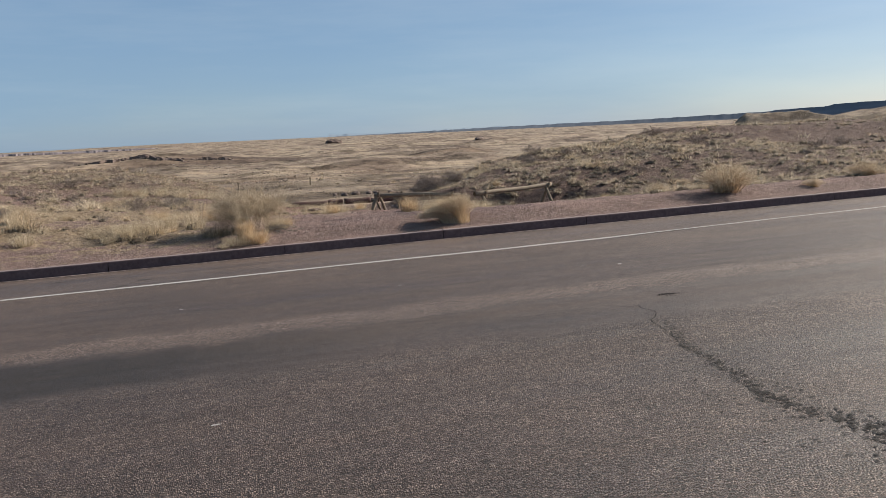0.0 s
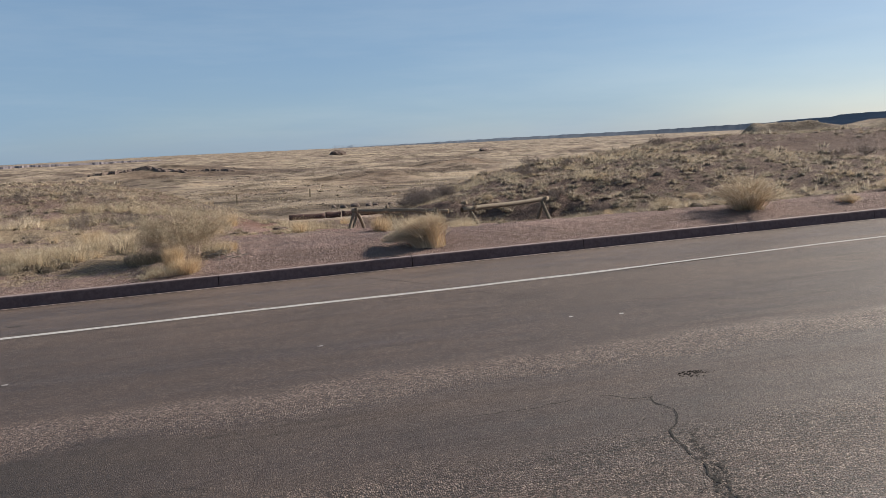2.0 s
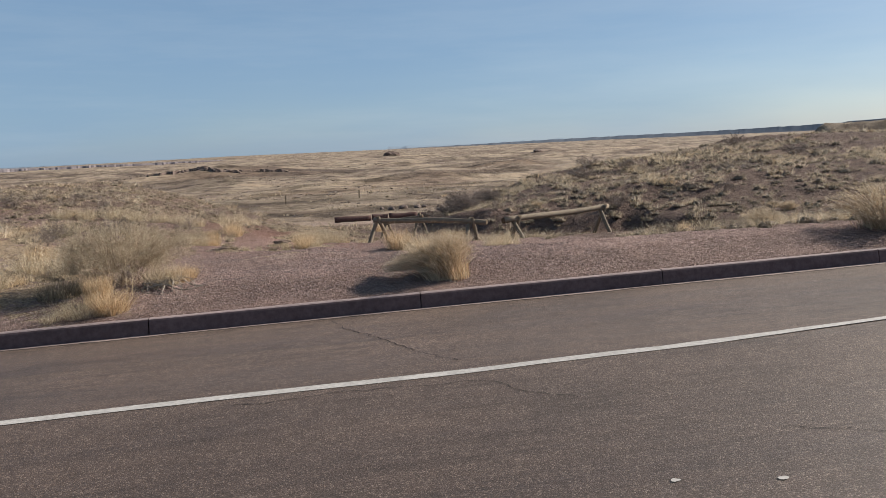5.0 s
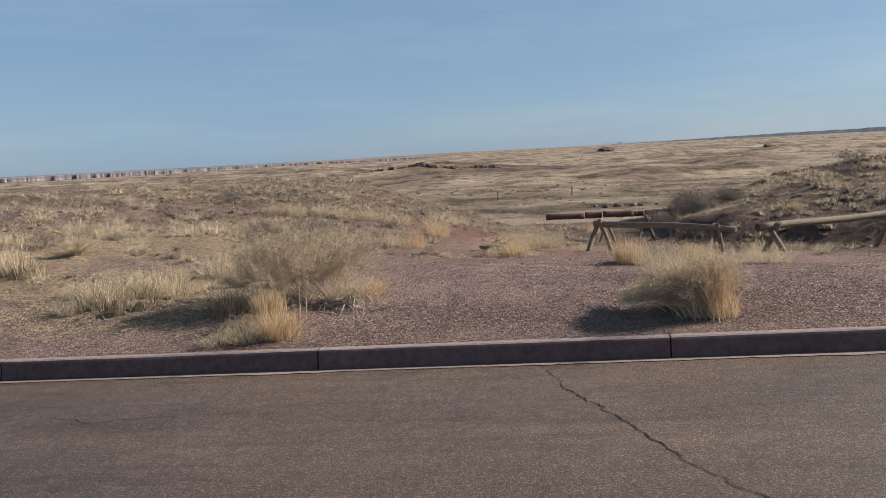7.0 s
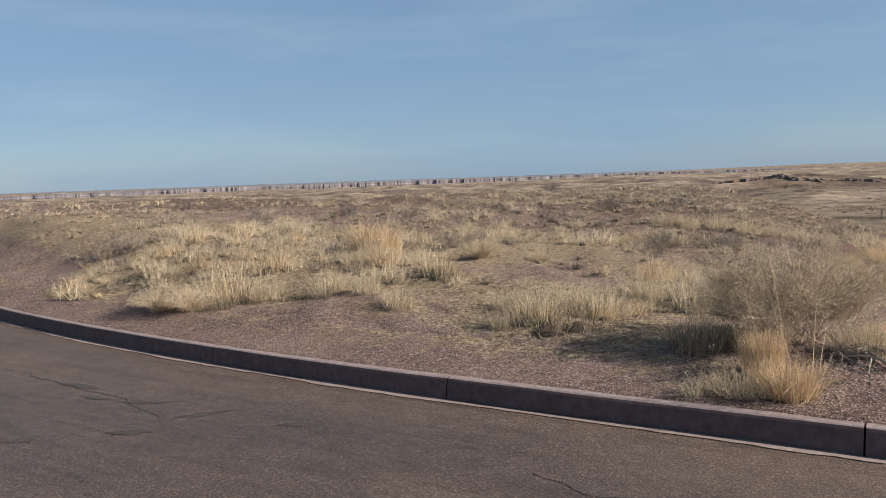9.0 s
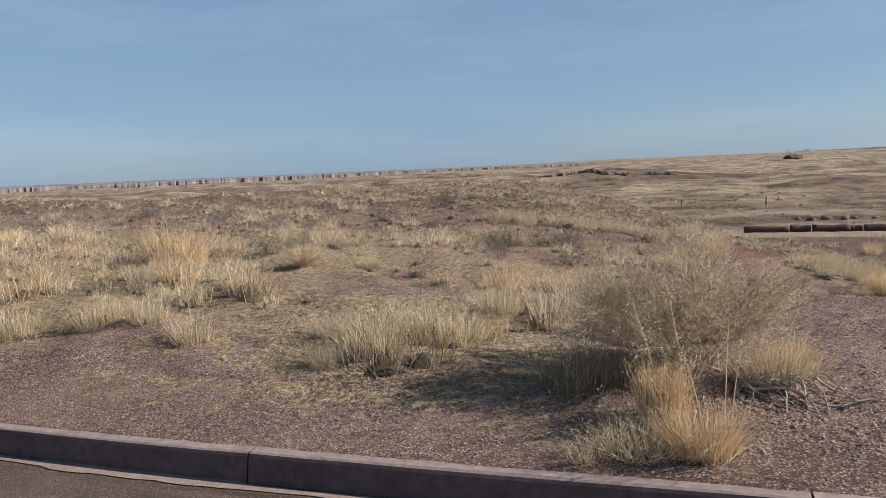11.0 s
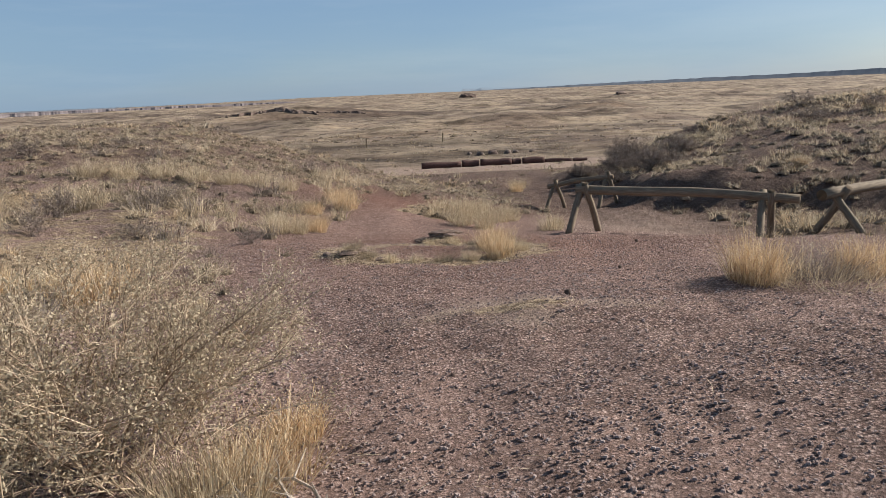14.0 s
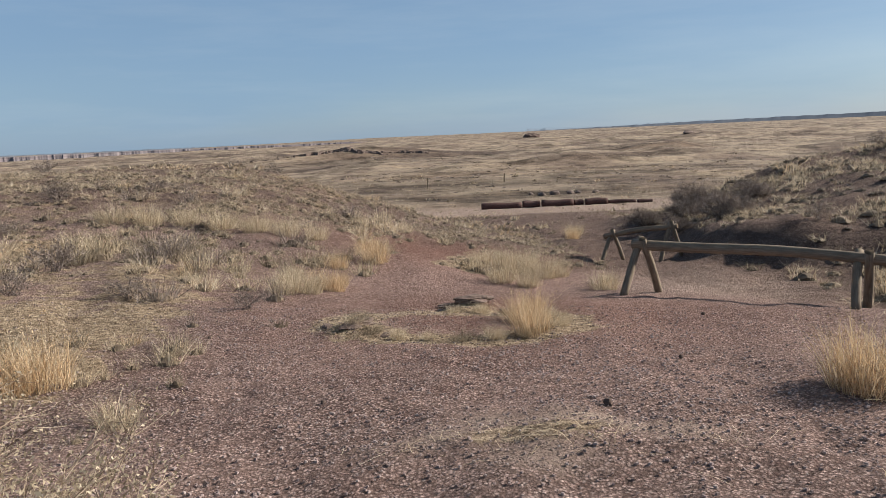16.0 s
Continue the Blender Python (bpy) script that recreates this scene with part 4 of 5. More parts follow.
rail_barrier((3.70, 9.76, 0.185), (6.15, 8.01, 0.155), 0.066, [(0.04, (0.69, 0.72), 0.78), (0.87, (0.5, 0.87), 0.75)], "weathered brown log rail on crossed wooden legs by the path", 0.051)
rail_barrier((6.62, 8.31, 0.12), (9.81, 9.72, 0.17), 0.073, [(0.11, (-0.40, 0.92), 0.85), (0.94, (-0.40, 0.92), 0.85)], "weathered brown log rail on crossed wooden legs below the mound", 0.055)
rail_barrier((4.34, 14.6, -0.40), (5.52, 13.8, -0.15), 0.052, [(0.12, (0.8, 0.6), 0.55), (0.92, (0.8, 0.6), 0.55)], "thin weathered wooden rail on crossed legs behind the nearer one", 0.042)


# ---- plants: shapes ----
def blades(n, r0, height, spread, width, seed, curl=0.25, levels=(0.0, 0.45, 0.8), least=0.25):
    """Grass blades: quads up to a pointed tip. Gives vertices and faces."""
    g = np.random.default_rng(seed)
    a, rr = g.uniform(0, 2 * np.pi, n), r0 * np.sqrt(g.random(n))
    bx, by = rr * np.cos(a), rr * np.sin(a)
    lean_a = a + g.normal(0, 1.1, n)
    h = height * (least + (1 - least) * g.random(n) ** 0.8)
    lean = spread * h * (0.25 + 0.9 * (rr / max(r0, 1e-6))) * g.uniform(0.1, 1.7, n) ** 1.2
    wa = g.uniform(0, np.pi, n)
    w = width * g.uniform(0.6, 1.3, n)
    cols = []
    for t in levels:
        off = lean * (t * (1 - curl) + curl * t * t)
        cx, cy, cz = bx + off * np.cos(lean_a), by + off * np.sin(lean_a), h * (t - 0.12 * t * t * spread) - 0.01
        ww = w * (1 - 0.6 * t) / 2
        cols.append(np.stack([cx - ww * np.cos(wa), cy - ww * np.sin(wa), cz], -1))
        cols.append(np.stack([cx + ww * np.cos(wa), cy + ww * np.sin(wa), cz], -1))
    cols.append(np.stack([bx + lean * np.cos(lean_a), by + lean * np.sin(lean_a), h * (1 - 0.12 * spread)], -1))
    v = np.stack(cols, 1)
    k = v.shape[1]
    f = []
    nl = len(levels)
    for i in range(n):
        o = i * k
        for j in range(nl - 1):
            f.append((o + 2 * j, o + 2 * j + 1, o + 2 * j + 3, o + 2 * j + 2))
        f.append((o + 2 * nl - 2, o + 2 * nl - 1, o + 2 * nl))
    return v.reshape(-1, 3), f


def feather(n, r0, height, spread, width, seed, fuzz=1.2, card=0.022, curl=0.45, least=0.25):
    """Grass with small dry spikelets along the upper half of its blades."""
    v, f = blades(n, r0, height, spread, width, seed, curl, (0.0, 0.55), least)
    g = np.random.default_rng(seed + 900)
    stem = v.reshape(n, 5, 3)
    mid, tip = (stem[:, 2] + stem[:, 3]) / 2, stem[:, 4]
    m = int(n * fuzz)
    pick = g.integers(0, n, m)
    p = mid[pick] + (tip - mid)[pick] * g.uniform(0.1, 1.05, (m, 1)) + g.normal(0, card * 0.25, (m, 3))
    d = (tip - mid)[pick]
    d = d / (np.linalg.norm(d, axis=1)[:, None] + 1e-9) + g.normal(0, 0.45, (m, 3))
    e = np.cross(d, g.normal(0, 1, (m, 3)))
    e /= np.linalg.norm(e, axis=1)[:, None] + 1e-9
    s = card * g.uniform(0.5, 1.5, (m, 1))
    c = np.stack([p, p + d * s * 0.5 + e * s * 0.16, p + d * s, p + d * s * 0.5 - e * s * 0.16], 1).reshape(-1, 3)
    o = len(v)
    return np.vstack([v, c]), f + [(o + 4 * i, o + 4 * i + 1, o + 4 * i + 2, o + 4 * i + 3) for i in range(m)]


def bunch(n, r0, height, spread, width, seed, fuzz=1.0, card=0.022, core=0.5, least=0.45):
    """A compact grass bunch: blades round an added dark core, in place of shade inside."""
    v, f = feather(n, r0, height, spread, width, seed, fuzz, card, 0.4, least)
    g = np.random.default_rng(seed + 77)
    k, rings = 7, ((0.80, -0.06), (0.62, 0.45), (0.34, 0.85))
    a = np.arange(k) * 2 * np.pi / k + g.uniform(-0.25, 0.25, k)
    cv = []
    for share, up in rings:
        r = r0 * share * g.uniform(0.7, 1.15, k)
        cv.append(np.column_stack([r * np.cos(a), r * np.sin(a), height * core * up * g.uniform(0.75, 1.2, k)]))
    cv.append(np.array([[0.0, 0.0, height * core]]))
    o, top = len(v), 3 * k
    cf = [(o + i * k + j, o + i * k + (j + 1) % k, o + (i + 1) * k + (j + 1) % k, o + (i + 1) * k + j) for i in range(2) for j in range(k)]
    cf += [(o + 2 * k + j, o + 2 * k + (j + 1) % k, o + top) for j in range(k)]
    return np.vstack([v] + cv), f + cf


def tubes(lines, sides=3):
    """Thin stems along polylines: rows of (points, radius at the foot, radius at the tip)."""
    vv, ff, o = [], [], 0
    for pts, ra, rb in lines:
        pts = np.asarray(pts, float)
        k = len(pts)
        d = np.gradient(pts, axis=0)
        d /= np.linalg.norm(d, axis=1)[:, None] + 1e-9
        ref = np.where(np.abs(d[:, 2:3]) > 0.9, np.array([[1.0, 0, 0]]), np.array([[0, 0, 1.0]]))
        u = np.cross(d, ref)
        u /= np.linalg.norm(u, axis=1)[:, None] + 1e-9
        w = np.cross(d, u)
        r = np.linspace(ra, rb, k)[:, None]
        ring = np.stack([pts + r * (u * math.cos(2 * math.pi * s / sides) + w * math.sin(2 * math.pi * s / sides)) for s in range(sides)], 1)
        vv.append(ring.reshape(-1, 3))
        for i in range(k - 1):
            for s in range(sides):
                s2 = (s + 1) % sides
                ff.append((o + i * sides + s, o + i * sides + s2, o + (i + 1) * sides + s2, o + (i + 1) * sides + s))
        o += k * sides
    return np.vstack(vv), ff


def leaf_cards(points, size, seed):
    """Small folded leaves at the given points."""
    g = np.random.default_rng(seed)
    n = len(points)
    p = np.asarray(points)
    d = g.normal(0, 1, (n, 3))
    d /= np.linalg.norm(d, axis=1)[:, None]
    e = np.cross(d, g.normal(0, 1, (n, 3)))
    e /= np.linalg.norm(e, axis=1)[:, None] + 1e-9
    s = size * g.uniform(0.5, 1.4, (n, 1))
    v = np.stack([p, p + d * s * 0.5 + e * s * 0.22, p + d * s, p + d * s * 0.5 - e * s * 0.22], 1).reshape(-1, 3)
    return v, [(4 * i, 4 * i + 1, 4 * i + 2, 4 * i + 3) for i in range(n)]


def brush_lines(n_stem, n_side, n_twig, radius, height, seed, flat=0.55):
    """Stems, side branches and twigs of an open desert shrub."""
    g = np.random.default_rng(seed)
    stems, twigs, tips = [], [], []
    for i in range(n_stem):
        a = g.uniform(0, 2 * np.pi)
        el = math.acos(g.uniform(0.0, 1.0)) * g.uniform(0.75, 1.0)
        out = g.uniform(0.75, 1.0)
        end = np.array([radius * out * math.sin(el) * math.cos(a), radius * out * math.sin(el) * math.sin(a), height * out * (math.cos(el) * 0.75 + 0.25)])
        foot = np.array([g.normal(0, 0.09), g.normal(0, 0.09), -0.02]) * radius / 0.8
        mid = foot * 0.45 + end * 0.55 + np.array([0, 0, 0.10 * height]) + g.normal(0, 0.04, 3) * radius
        t = np.linspace(0, 1, 6)[:, None]
        pts = (1 - t) ** 2 * foot + 2 * t * (1 - t) * mid + t ** 2 * end + g.normal(0, 0.010, (6, 3)) * radius
        stems.append((pts, 0.0065 * radius, 0.0022 * radius))
        for j in range(n_side):
            s = g.uniform(0.3, 1.0)
            k = min(4, int(s * 5))
            b = pts[k] + (pts[k + 1] - pts[k]) * (s * 5 - k)
            d = (end - foot) / np.linalg.norm(end - foot) + g.normal(0, 0.55, 3)
            d[2] = abs(d[2]) * 0.8 + 0.1
            d *= radius * g.uniform(0.16, 0.36) / np.linalg.norm(d)
            p2 = b + d * 0.5 + g.normal(0, 0.015, 3) * radius
            p3 = b + d
            stems.append((np.array([b, p2, p3]), 0.0042 * radius, 0.0018 * radius))
            for m in range(n_twig):
                q = b + d * g.uniform(0.25, 1.0)
                dd = d / np.linalg.norm(d) + g.normal(0, 0.6, 3)
                dd *= radius * g.uniform(0.06, 0.17) / np.linalg.norm(dd)
                twigs.append((np.array([q, q + dd * 0.55 + g.normal(0, 0.006, 3) * radius, q + dd]), 0.0019 * radius, 0.0010 * radius))
                tips += [q + dd * x for x in (0.35, 0.7, 1.0)]
    return stems, twigs, np.array(tips)


def place(ob, x, y, s=1.0, turn=None, sz=None, sink=0.0):
    turn = rng.uniform(0, 360) if turn is None else turn
    ob.matrix_basis = pose(x, y, gz(x, y) - sink, 0, 0, turn) @ Matrix.Diagonal((s, s, sz or s, 1))
    return ob


# ---- the large shrub and what grows at its foot ----
stems, twigs, tips = brush_lines(52, 11, 9, 0.91, 0.80, 3)
stems, twigs = [(q, 0.7 * ra, 0.65 * rb) for q, ra, rb in stems], [(q, 0.7 * ra, 0.7 * rb) for q, ra, rb in twigs]
shrub = tagged(new("desert_shrub"), "large open grey-green desert shrub with bare twiggy branches", "shrub")
place(shrub, -0.20, 1.72, 1.0, 0)
part_mesh("branchwork", mesh_from("branchwork", *tubes(stems, 4), M_twig), shrub, "thin brown woody branches")
part_mesh("twig_crown", mesh_from("twig_crown", *tubes(twigs, 3), M_twig), shrub, "fine straw-brown twigs")
part_mesh("leafage", mesh_from("leafage", *leaf_cards(np.vstack([tips, tips, tips]) + rng.normal(0, 0.012, (3 * len(tips), 3)), 0.0135, 4), M_leaf), shrub, "tiny dry grey-green leaves")
g4 = np.random.default_rng(14)
for k in range(16):
    a = -1.1 + 0.9 * g4.random()
    p0 = np.array([0.05 + 0.2 * g4.random(), 1.25 + 0.25 * g4.random()])
    ln = 0.35 + 0.42 * g4.random()
    t = np.linspace(0, 1, 8)
    ang = a + 0.8 * np.sin(t * 5 + 1.7 * k)
    px = p0[0] + np.cumsum(np.cos(ang)) * ln / 8
    py = p0[1] + np.cumsum(np.sin(ang)) * ln / 8
    pz = ground_z(px, py) + 0.02 + 0.09 * np.sin(t * np.pi) * g4.random()
    lines = [(np.column_stack([px, py, pz]), 0.0095, 0.004)]
    for m in range(4):
        i = g4.integers(2, 7)
        b = np.array([px[i], py[i], pz[i]])
        e = b + np.array([g4.normal(0, 0.07), g4.normal(-0.02, 0.07), abs(g4.normal(0.03, 0.04))])
        lines.append((np.array([b, (b + e) / 2 + g4.normal(0, 0.012, 3), e]), 0.005, 0.002))
    tagged(new("dead_branch", mesh_from("dead_branch", *tubes(lines, 5), M_dead)), "bleached grey dead branch lying under the shrub", "branch", "dead branches under the shrub")


def tuft(material, label, n, r0, h, spread, width, seed, stalks=0, stalk_material=None, least=0.35):
    base = tagged(new("grass_tuft"), label, "grass")
    part_mesh("foliage", mesh_from("foliage", *feather(n, r0, h, spread * 1.15, width * 0.85, seed, 1.2, 0.012, 0.45, least), material), base)
    if stalks:
        v, f = blades(stalks, r0 * 0.8, h * 1.35, spread * 0.7, width * 0.9, seed + 50, 0.1)
        tipv = v.reshape(stalks, -1, 3)[:, -1]
        lv, lf = leaf_cards(np.repeat(tipv, 5, 0) + np.random.default_rng(seed).normal(0, 0.012, (stalks * 5, 3)), 0.014, seed + 3)
        part_mesh("seed_fringe", mesh_from("seed_fringe", np.vstack([v, lv]), f + [tuple(i + len(v) for i in q) for q in lf], stalk_material or material), base)["kind"] = "stuff"
    return base


place(tuft(M_gold, "golden dry grass tuft standing upright before the shrub", 900, 0.13, 0.42, 0.20, 0.0042, 101, 8, None, 0.62), -0.34, 0.74, 1.0, 0)
place(tuft(M_gold, "golden dry grass tuft spilling towards the kerb", 900, 0.17, 0.33, 0.62, 0.0042, 102, 12, None, 0.4), -0.12, 0.42, 1.0, 0)
place(tuft(M_straw, "matted pale dry grass at the foot of the tuft", 600, 0.22, 0.24, 1.0, 0.0045, 103, 22), -0.44, 0.42, 1.0, 0)
place(tuft(M_straw, "pale dry grass clump at the shrub's sunny side", 800, 0.20, 0.34, 0.55, 0.0045, 104, 20), 0.28, 1.36, 1.0, 0)
place(tuft(M_gold, "golden dry grass under the shrub's edge", 500, 0.18, 0.26, 0.7, 0.0045, 105, 16), 0.42, 1.62, 1.0, 0)
place(tuft(M_gold, "small orange-brown dry tuft beside the shrub", 420, 0.10, 0.18, 0.6, 0.004, 106, 14), 0.50, 1.98, 1.0, 0)
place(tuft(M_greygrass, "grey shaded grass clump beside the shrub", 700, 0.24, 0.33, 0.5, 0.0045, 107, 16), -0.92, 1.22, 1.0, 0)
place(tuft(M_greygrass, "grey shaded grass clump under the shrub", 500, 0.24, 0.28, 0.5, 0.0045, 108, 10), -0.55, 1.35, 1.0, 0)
place(tuft(M_straw, "small pale tuft by the kerb", 240, 0.10, 0.14, 0.8, 0.004, 109, 14), -0.72, 0.26, 1.0, 0)
# long single stalks
for k, (x, y, h, lx_, ly_) in enumerate(((-0.34, 0.75, 0.85, -0.22, 0.02), (-0.22, 0.95, 0.80, -0.12, 0.1), (0.0, 0.70, 0.62, 0.02, 0.0), (0.04, 0.75, 0.42, 0.05, 0.0), (-0.12, 0.62, 0.55, -0.14, 0.0))):
    t = np.linspace(0, 1, 7)
    z0 = gz(x, y)
    pts = np.column_stack([x + lx_ * t ** 1.5, y + ly_ * t, z0 + h * t])
    v1, f1 = tubes([(pts, 0.003, 0.0016)], 4)
    v2, f2 = leaf_cards(np.repeat(pts[-2:], 7, 0) + np.random.default_rng(k).normal(0, 0.012, (14, 3)), 0.028, k)
    tagged(new("grass_stalk", mesh_from("grass_stalk", np.vstack([v1, v2]), f1 + [tuple(i + len(v1) for i in q) for q in f2], M_straw)), "long pale dry grass stalk with a seed head", "grass", "long stalks by the shrub")


# ---- the drooping clump on the kerb ----
def droop_clump(n, radius, height, seed, lean=(-0.35, -0.1), k=5):
    g = np.random.default_rng(seed)
    lines, tipl = [], []
    for i in range(n):
        a = g.uniform(0, 2 * np.pi)
        r = radius * math.sqrt(g.random())
        out = np.array([math.cos(a), math.sin(a)]) * r + np.array(lean) * radius * g.uniform(0.2, 1.0)
        h = height * (1 - 0.55 * (r / radius) ** 2) * g.uniform(0.6, 1.0)
        foot = np.array([0.25 * out[0] + g.normal(0, 0.05), 0.25 * out[1] + g.normal(0, 0.05), -0.01])
        end = np.array([out[0], out[1], h * g.uniform(0.75, 1.0)])
        mid = np.array([out[0] * 0.5, out[1] * 0.5, h * 0.75])
        t = np.linspace(0, 1, k)[:, None]
        pts = (1 - t) ** 2 * foot + 2 * t * (1 - t) * mid + t ** 2 * end + g.normal(0, 0.006, (k, 3))
        lines.append((pts, 0.0026, 0.0012))
        tipl += [pts[-1] * 0.8 + pts[-2] * 0.2 + g.normal(0, 0.02, 3), pts[-1], pts[-1] + g.normal(0, 0.015, 3)]
    return lines, np.array(tipl)


def arching_bush(n, seed, root, reach, height, depth, k=6):
    """Long thin stems that rise from a narrow root and arch over to one side."""
    g = np.random.default_rng(seed)
    lines, tipl = [], []
    for i in range(n):
        side = g.beta(1.5, 1.5)
        end = np.array([root + 0.30 - (reach + 0.30) * side, g.normal(0, depth) * (1 - 0.3 * side), 0.0])
        top = height * (1 - 0.62 * (side - 0.12) ** 2 - 0.9 * max(0, 0.16 - side)) * g.uniform(0.55, 1.0)
        foot = np.array([root + g.normal(0, 0.09) - 0.20 * side, g.normal(0, 0.10), -0.01])
        end[2] = top * g.uniform(0.72, 1.0) * (1 - 0.45 * side)
        mid = foot * 0.5 + end * 0.5
        mid[2] = top * 0.82
        t = np.linspace(0, 1, k)[:, None]
        pts = (1 - t) ** 2 * foot + 2 * t * (1 - t) * mid + t ** 2 * end + g.normal(0, 0.007, (k, 3))
        lines.append((pts, 0.0036, 0.0016))
        for m in range(3):
            b3 = pts[-2] + (pts[-1] - pts[-2]) * g.random()
            e3 = b3 + np.array([g.normal(-0.03, 0.04), g.normal(0, 0.04), g.normal(0.03, 0.03)])
            lines.append((np.array([b3, e3]), 0.0014, 0.0008))
            tipl += [e3, (b3 + e3) / 2 + g.normal(0, 0.008, 3)]
    return lines, np.array(tipl)


lines, tipl = arching_bush(700, 21, 0.22, 0.90, 0.68, 0.20)
clump = tagged(new("dry_bush"), "straw-coloured drooping dry bush overhanging the kerb", "shrub")
place(clump, 3.70, 0.60, 1.0, 0)
part_mesh("branchwork", mesh_from("branchwork", *tubes(lines, 3), M_tan), clump)
part_mesh("seed_fringe", mesh_from("seed_fringe", *leaf_cards(np.vstack([tipl, tipl + rng.normal(0, 0.02, tipl.shape)]), 0.016, 22), M_tan), clump, "pale dry seed heads")
skirt_v, skirt_f = feather(520, 0.22, 0.66, 0.45, 0.0036, 23, 1.2, 0.014, 0.45, 0.4)
skirt_v[:, 0] += 0.24 - 0.55 * np.clip(skirt_v[:, 2], 0, 1)
part_mesh("grass_skirt", mesh_from("grass_skirt", skirt_v, skirt_f, M_gold), clump, "golden feathery dry grass through the bush")
place(tuft(M_straw, "pale dry grass clump behind the drooping bush", 700, 0.26, 0.40, 0.6, 0.0045, 110, 22), 3.85, 2.25, 1.0, 0)
place(tuft(M_gold, "golden dry tuft growing near the log rails", 800, 0.20, 0.44, 0.4, 0.0045, 111, 12), 3.66, 4.30, 1.0, 0)
place(tuft(M_sage, "dark grey and straw grass clump near the log rails", 800, 0.34, 0.34, 0.9, 0.0045, 112, 60, M_straw), 4.12, 4.38, 1.0, 0)
place(tuft(M_gold, "golden dry tuft beside the dark grass clump", 600, 0.20, 0.36, 0.5, 0.0045, 114, 14), 4.62, 4.45, 1.0, 0)
place(tuft(M_straw, "low matted straw before the dark grass clump", 500, 0.42, 0.16, 1.6, 0.005, 115, 18), 4.1, 4.12, 1.0, 0)
place(tuft(M_straw, "pale dry grass clump near the second log rail", 700, 0.32, 0.30, 0.8, 0.0045, 113, 12), 5.5, 4.2, 1.0, 0)


# ---- rounded shrubs on both sides ----
def round_shrub(kind, seed):
    g = np.random.default_rng(seed)
    if kind == "gold":
        lines, tp = droop_clump(420, 0.5, 0.66, seed, (0, 0), 3)
        tp = np.vstack([tp, tp * 0.93 + g.normal(0, 0.03, tp.shape), tp * 0.85 + g.normal(0, 0.03, tp.shape)])
        mats, lab = (M_tan, M_tan), "rounded golden dry bush on the gravelly slope"
    elif kind == "sage":
        st, tw, tp = brush_lines(26, 5, 3, 0.5, 0.55, seed)
        lines = st + tw
        mats, lab = (M_sage, M_sage), "low grey-brown sagebrush shrub among dry grass"
    else:
        st, tw, tp = brush_lines(70, 6, 3, 0.5, 0.5, seed)
        lines = st + tw
        tp = np.vstack([tp, tp * 0.96 + g.normal(0, 0.02, tp.shape)])
        mats, lab = (M_sage, M_sage), "dense dark grey brush on the bank by the path"
    k = {"gold": 1.1, "sage": 1.6, "dark": 1.8}[kind]
    lines = [(p, a * k, b * k) for p, a, b in lines]
    base = tagged(new("dry_bush" if kind == "gold" else "sagebrush"), lab, "shrub", {"gold": "golden bushes", "sage": "sagebrush shrubs", "dark": "dark brush on the bank"}[kind])
    part_mesh("branchwork", mesh_from("branchwork", *tubes(lines, 3), mats[0]), base)
    part_mesh("leafage", mesh_from("leafage", *leaf_cards(tp + g.normal(0, 0.012, tp.shape), {"gold": 0.019, "sage": 0.034, "dark": 0.024}[kind], seed + 1), mats[1]), base)
    return base


spots = {
    "gold": [(-5.55, 5.75, 0.85), (-4.62, 6.1, 0.46), (-6.3, 3.8, 0.8), (-6.45, 5.25, 0.62), (-7.75, 2.05, 0.66), (-7.4, 1.2, 0.8), (10.5, 1.05, 1.7), (15.3, 1.95, 1.05), (10.45, 4.0, 0.85), (13.9, 8.1, 0.6), (8.8, 12.6, 0.5), (-8.0, 1.2, 0.9), (12.3, 3.0, 0.5), (12.7, 0.8, 0.55)],
    "sage": [(-6.42, 7.2, 0.62), (-6.72, 6.5, 0.58), (-1.93, 7.62, 0.50), (-0.64, 7.25, 0.36), (-3.45, 9.05, 0.7), (-2.38, 9.9, 0.75), (-5.6, 11.8, 0.6), (-13.7, 12.1, 0.8), (-7.75, 9.6, 0.62), (-13.3, 8.1, 0.95), (-13.2, 11.7, 0.75), (-12.5, 3.7, 0.85), (-3.13, 7.6, 0.55), (-6.2, 14.4, 0.8), (-24.8, 15.2, 0.9), (-10.7, 11.0, 0.75), (-4.95, 16.1, 0.55), (-6.2, 31.5, 1.1), (-7.4, 30.5, 0.9), (7.9, 16.2, 0.8), (12.4, 18.5, 1.15), (13.9, 21.6, 1.15), (7.6, 12.8, 0.6), (21.0, 22.0, 1.3), (19.3, 15.4, 1.05), (14.5, 18.9, 0.95), (12.3, 17.8, 0.95), (10.8, 11.3, 0.85), (13.7, 10.6, 0.7), (21.4, 10.5, 0.8), (22.9, 10.9, 0.75), (-1.6, 30.0, 0.9), (-15.0, 30.0, 1.1)],
    "dark": [(8.1, 20.6, 1.5), (7.5, 16.9, 1.25), (7.3, 19.0, 1.2), (8.6, 18.2, 1.2), (7.0, 21.6, 1.1), (6.7, 17.6, 0.8)],
}
for kind, rows in spots.items():
    models = [round_shrub(kind, 300 + 17 * k + len(kind)) for k in range(3)]
    for i, (x, y, w) in enumerate(rows):
        ob = models[i] if i < 3 else copy_thing(models[i % 3], Matrix())
        place(ob, x, y, w * 1.02, sz=w * (rng.uniform(0.62, 0.8) if kind == "gold" else rng.uniform(0.82, 1.0)))

